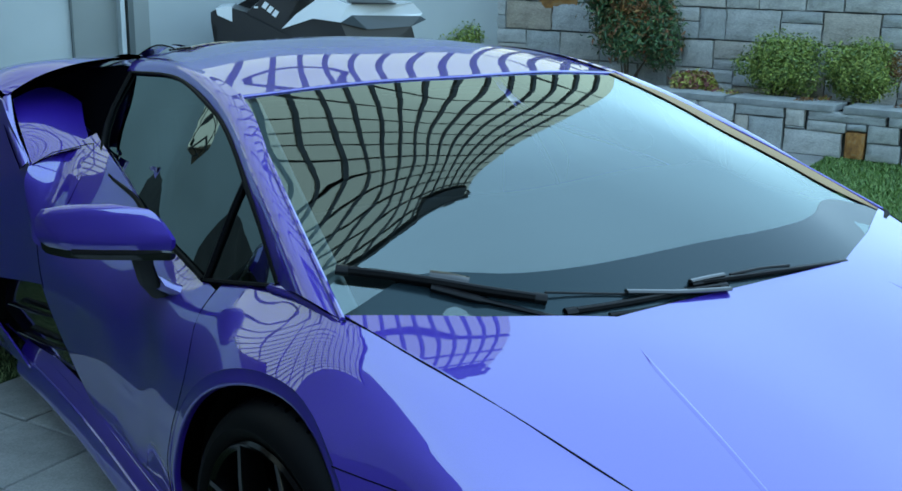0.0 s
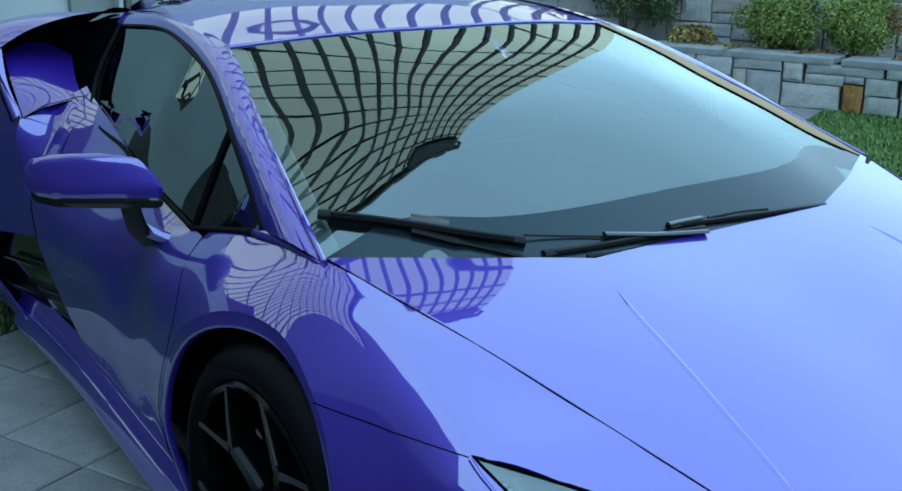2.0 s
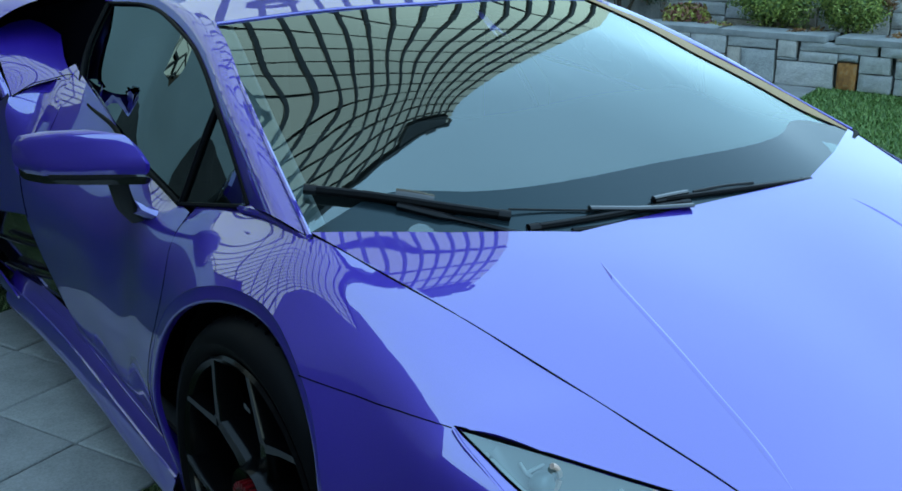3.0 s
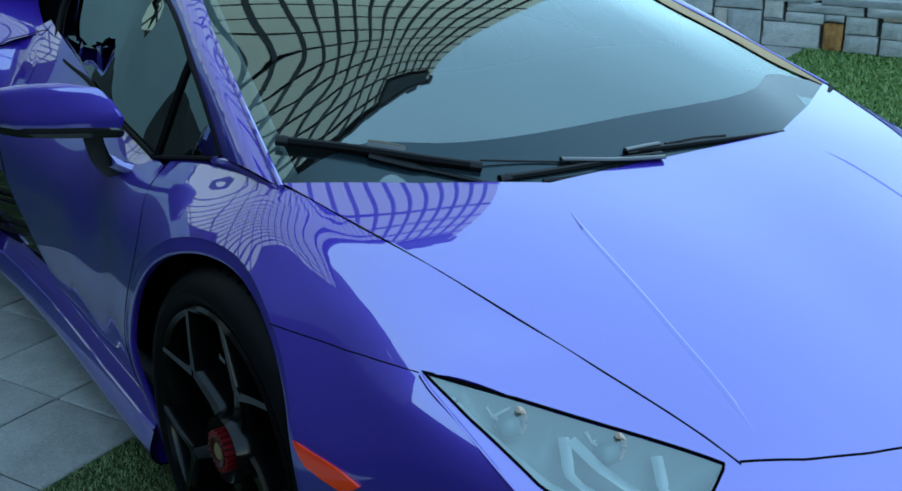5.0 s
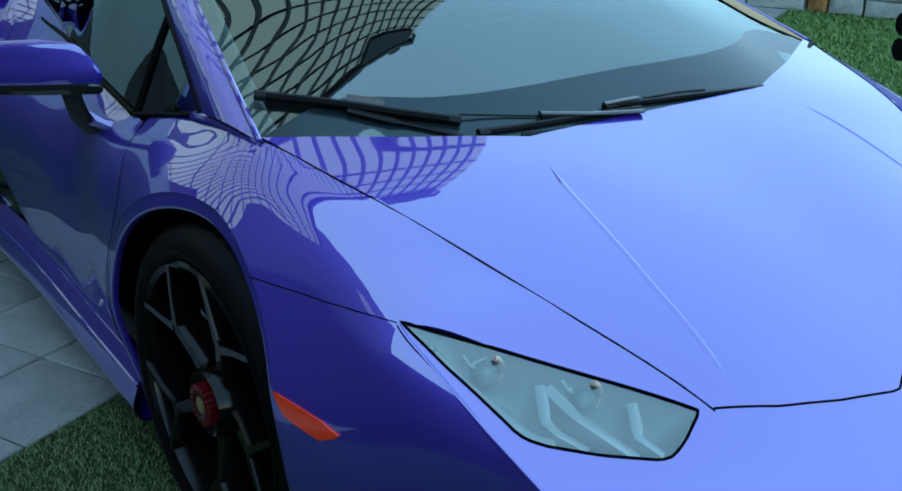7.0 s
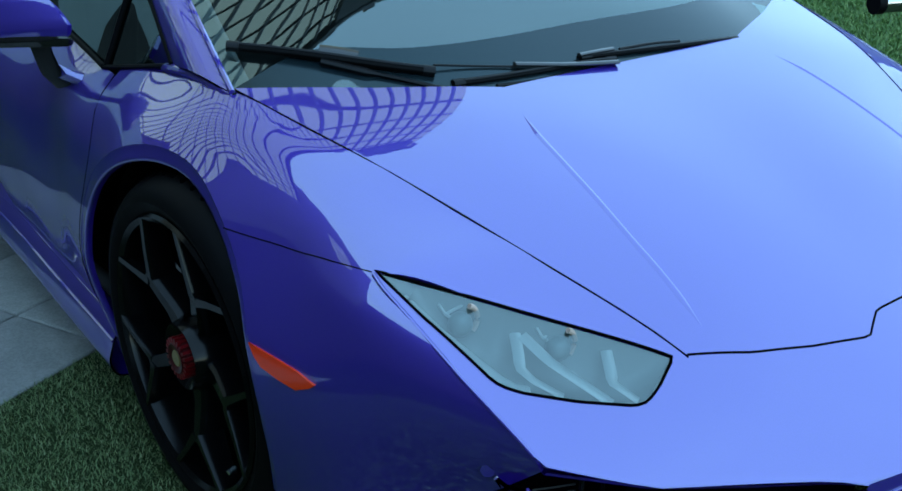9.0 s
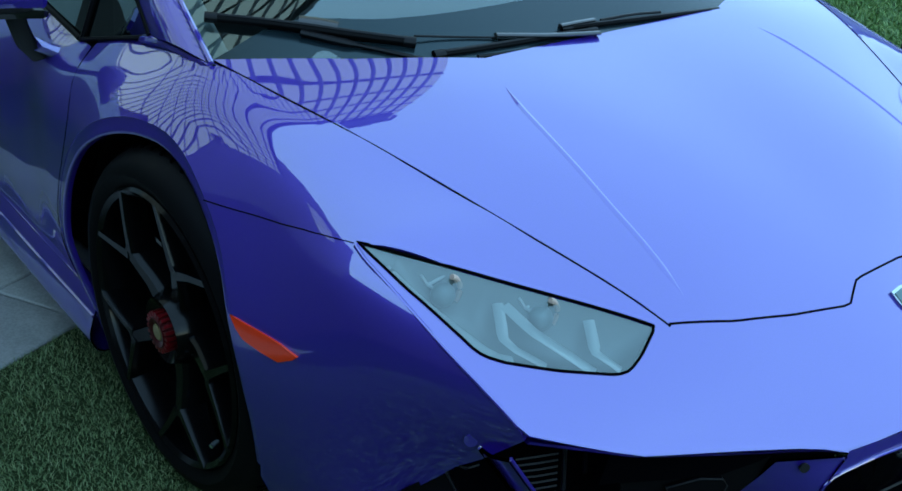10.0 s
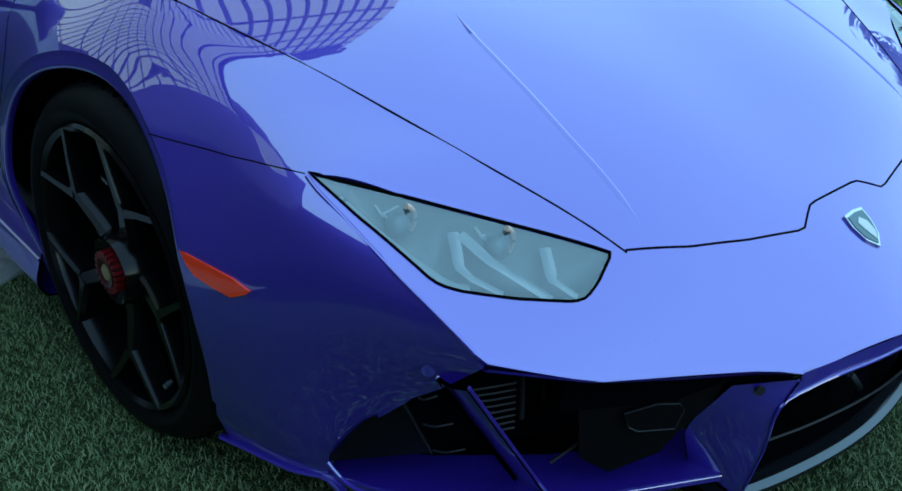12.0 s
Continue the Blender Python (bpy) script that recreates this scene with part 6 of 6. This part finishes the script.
wire(FENCE, ramp(FENCE, fw.outputs[0], [(0.3, (0.034, 0.030, 0.028)), (0.7, (0.072, 0.064, 0.059))]), "Base Color")
side_fence = part("wall_fence", box_bm((0.12, 13.5, 2.4), (-3.9, -1.5, 1.2)), FENCE, None, "", False)
tagged(side_fence, "dark brown fence added out of view for the door to mirror", "fence", kind="structure")
low_fence = part("wall_fence_low", box_bm((5.6, 0.10, 1.6), (-2.75, 6.95, 0.8)), FENCE, None, "", False)
tagged(low_fence, "low dark fence added out of view before the house for the paint to mirror", "fence", kind="structure")

# ---- tall dark neighbours that close the yard's open side: unseen, added to darken the flank's reflections ----
NEIGHBOUR = mat("dark_plaster", (0.055, 0.05, 0.055), 0.8)
nw = tex(NEIGHBOUR, "ShaderNodeTexNoise", 0.6, Detail=5.0)
wire(NEIGHBOUR, ramp(NEIGHBOUR, nw.outputs[0], [(0.3, (0.055, 0.048, 0.05)), (0.7, (0.095, 0.082, 0.084))]), "Base Color")
neighbour = thing("neighbour_building", "unseen long dark building added for the flank to mirror", "building", Matrix.Translation((-17.0, -12.0, 0)))
part("wall", box_bm((6.0, 34.0, 16.0), (-3.0, 0, 8.0), 0.02), NEIGHBOUR, neighbour, "", False)
part("roof_edge", box_bm((6.4, 34.4, 0.5), (-3.0, 0, 16.25), 0.02), NEIGHBOUR, neighbour, "", False)
block = thing("tall_block", "unseen tall dark block beside the glass tower, added to keep sky off the flank", "building", Matrix.Translation((-17.6, 17.0, 0)))
part("wall", box_bm((120.0, 8.0, 60.0), (-60.0, 4.0, 30.0), 0.02), NEIGHBOUR, block, "", False)
part("roof_edge", box_bm((120.4, 8.4, 0.5), (-60.0, 4.0, 60.25), 0.02), NEIGHBOUR, block, "", False)

# ---- tower behind the house, with dark fins over bronze mirrored glass; it shows in the paint and the windscreen ----
RAFTER = mat("black_metal", (0.012, 0.012, 0.013), 0.5)
PANE = mat("bronze_mirror_glass", (0.76, 0.60, 0.42), 0.04, 1.0)
ripple = tex(PANE, "ShaderNodeTexNoise", 0.7, Detail=1.0)
relief(PANE, ripple.outputs[0], 0.05, 0.05)
T_Y, T_X0, T_X1, T_TOP, FLOOR, FIN = 16.0, -17.14, 18.9, 36.0, 2.3, 0.86
tower = thing("tower", "glass tower with black vertical fins and thin floor lines", "building", Matrix.Translation((0, T_Y, 0)))
part("wall", box_bm((T_X1 - T_X0, 8.0, T_TOP), ((T_X0 + T_X1) / 2, 4.0, T_TOP / 2)), PANE, tower, "bronze mirrored glass", False)
fin_me = None
x = T_X0
while x < T_X1 + 0.01:
    if fin_me is None:
        ob = part("fin", box_bm((0.13, 0.06, T_TOP), (0, -0.03, T_TOP / 2)), RAFTER, tower, "", False)
        fin_me = ob.data
    else:
        ob = new("fin", fin_me)
        ob.parent = tower
    ob.location = (x, 0, 0)
    x += FIN
for k in range(1, int(T_TOP / FLOOR) + 1):
    part("floor_line", box_bm((T_X1 - T_X0, 0.08, 0.055), ((T_X0 + T_X1) / 2, -0.04, k * FLOOR)), RAFTER, tower, "", False)
part("parapet", box_bm((T_X1 - T_X0 + 0.4, 8.4, 0.4), ((T_X0 + T_X1) / 2, 4.0, T_TOP + 0.2)), RAFTER, tower, "black parapet", False)
rt = random.Random(2)
LOUVRE = mat("dark_louvre", (0.02, 0.02, 0.021), 0.7)
part("plant_louvre", box_bm((4.2, 0.2, 2.6), (16.3, -0.12, T_TOP - 1.6)), LOUVRE, tower, "dark louvred plant room front", False)
x = 9.0
while x < T_X1:
    w = rt.uniform(0.5, 1.6)
    part("roof_plant", box_bm((w * 0.8, 1.5, rt.uniform(1.0, 2.6)), (x + w / 2, 1.0, T_TOP + 0.6)), RAFTER, tower, "", False)
    x += w

# ---- watercraft on its stand by the house ----
ski = thing("jet_ski", "white and black jet ski on a low black stand", "watercraft", Matrix.Translation((2.75, 6.28, 0)) @ Matrix.Rotation(math.atan2(-0.85, 1.6), 4, "Z"))
BLACK_HULL = mat("black_hull", (0.012, 0.013, 0.015), 0.4)
SLATE = mat("slate_hull", (0.05, 0.065, 0.075), 0.35)


def half_beam(s, w):
    return w * (1.0 - 0.55 * max(0.0, (s - 0.2) / 0.65) ** 1.5)


def profile(outline, w):
    """A solid with the given side view (s, z), narrowing towards the bow."""
    b = bmesh.new()
    rows = [[b.verts.new((s, q * half_beam(s, w), z)) for s, z in outline] for q in (-1, 1)]
    n = len(outline)
    b.faces.new(rows[0])
    b.faces.new(rows[1][::-1])
    for k in range(n):
        b.faces.new((rows[0][k], rows[1][k], rows[1][(k + 1) % n], rows[0][(k + 1) % n]))
    bmesh.ops.triangulate(b, faces=[f for f in b.faces if len(f.verts) > 4])
    return b


part("hull", profile([(-0.80, 0.60), (0.30, 0.55), (0.74, 0.80), (0.71, 0.90), (0.35, 0.885), (0.14, 0.93), (-0.07, 0.96), (-0.30, 0.885), (-0.06, 1.06), (-0.12, 1.20), (-0.40, 1.18),
                      (-0.50, 1.06), (-0.57, 1.0), (-0.67, 1.03), (-0.80, 1.02), (-0.84, 1.0), (-0.84, 0.93), (-0.80, 0.89)], 0.37), BLACK_HULL, ski, "black lower hull and stern", False)
part("side_panel", profile([(0.14, 0.93), (0.35, 0.88), (0.71, 0.90), (0.83, 0.95), (0.78, 0.978), (0.23, 0.988)], 0.40), SLATE, ski, "slate blue bow panel", False)
part("deck", profile([(-0.31, 0.88), (-0.07, 0.96), (0.14, 0.932), (0.23, 0.99), (0.78, 0.98), (0.80, 1.0), (0.72, 1.08), (0.58, 1.075), (0.20, 1.07), (0.13, 1.10), (0.0, 1.17), (-0.06, 1.09), (-0.20, 0.99)], 0.385), WHITE, ski, "white upper deck", False)
part("stern_cap", profile([(-0.80, 1.03), (-0.79, 0.98), (-0.68, 0.93), (-0.68, 1.042)], 0.385), WHITE, ski, "white stern cap", False)
part("seat", box_bm((0.7, 0.32, 0.14), (-0.15, 0, 1.22), 0.03), BLACK_HULL, ski, "black saddle seat")
part("deck_slot", box_bm((0.34, 0.80, 0.012), (0.40, 0, 1.078), 0.003), BLACK_HULL, ski)
for k in range(3):
    part("lettering", box_bm((0.035, 0.012, 0.05), (-0.43 + 0.038 * k, -0.372, 1.055 - 0.03 * k), 0.0, Matrix.Rotation(radians(35), 3, "Y")), WHITE, ski, "white letter-like bars")
part("lettering", box_bm((0.03, 0.012, 0.014), (-0.50, -0.372, 1.04), 0.0), WHITE, ski, "white letter-like bars")
part("handlebar", tube_bm([(0.25, -0.3, 1.28), (0.32, 0, 1.24), (0.25, 0.3, 1.28)], 0.018, 8), BLACK_HULL, ski)
part("blue_trim", box_bm((0.10, 0.79, 0.03), (-0.20, 0, 1.115), 0.006), mat("blue_trim", (0.02, 0.16, 0.36), 0.4), ski, "blue seat trim")
for x in (-0.55, 0.45):
    part("stand", box_bm((0.08, 0.7, 0.60), (x, 0, 0.30), 0.01), RAFTER, ski, "black stand")

# ---- polished twin pipes on a stand beyond the car ----
pipes = thing("exhaust_pipes", "two polished steel pipes with black end rings on a post", "exhaust", Matrix.Translation((1.62, 0.20, 0)))
for z in (0.655, 0.735):
    pipe = part("pipe", tube_bm([(-0.02, 0.0, z), (0.5, -0.22, z)], 0.033, 24), CHROME, pipes, "polished steel pipe")
    part("end_ring", tube_bm([(-0.032, 0.005, z), (-0.006, -0.006, z)], 0.036, 24), RUBBER, pipe, "black end ring")
part("post", tube_bm([(0.20, -0.1, -0.002), (0.20, -0.1, 0.77)], 0.022, 12), RAFTER, pipes, "black post")

# ---- pavers, each its own piece ----
def paver_mesh(seed):
    rng = np.random.default_rng(seed)
    b = bmesh.new()
    bmesh.ops.create_cube(b, size=1)
    bmesh.ops.scale(b, vec=(TILE - JOINT, TILE - JOINT, 0.03), verts=b.verts)
    bmesh.ops.bevel(b, geom=[e for e in b.edges if (e.verts[0].co.z > 0 and e.verts[1].co.z > 0)], offset=0.004, segments=1, affect="EDGES")
    for v in b.verts:
        v.co.x += rng.uniform(-0.001, 0.001)
        v.co.y += rng.uniform(-0.001, 0.001)
    me = bpy.data.meshes.new("paver")
    b.to_mesh(me)
    b.free()
    me.materials.append(PAVER)
    return me


pinfo = PAVER.node_tree.nodes.new("ShaderNodeObjectInfo")
src = PAVER.node_tree.nodes["Principled BSDF"].inputs["Base Color"].links[0].from_socket
wire(PAVER, mix(PAVER, src, ramp(PAVER, pinfo.outputs["Random"], [(0.0, (0.8, 0.8, 0.8)), (1.0, (1.12, 1.12, 1.1))]), 1.0, "MULTIPLY"), "Base Color")
meshes = [paver_mesh(k) for k in range(5)]
rp = random.Random(8)
for i in range(-6, 22):
    for j in range(4):
        ob = new("paver", rp.choice(meshes))
        ob.parent = path
        u = -0.437 + TILE * (i + 0.5)
        ob.matrix_basis = pose(u, BAND0 + TILE * (j + 0.5), -0.015 + rp.uniform(-0.0015, 0.0015), rp.uniform(-0.3, 0.3), rp.uniform(-0.3, 0.3), rp.choice((0, 90, 180, 270)))
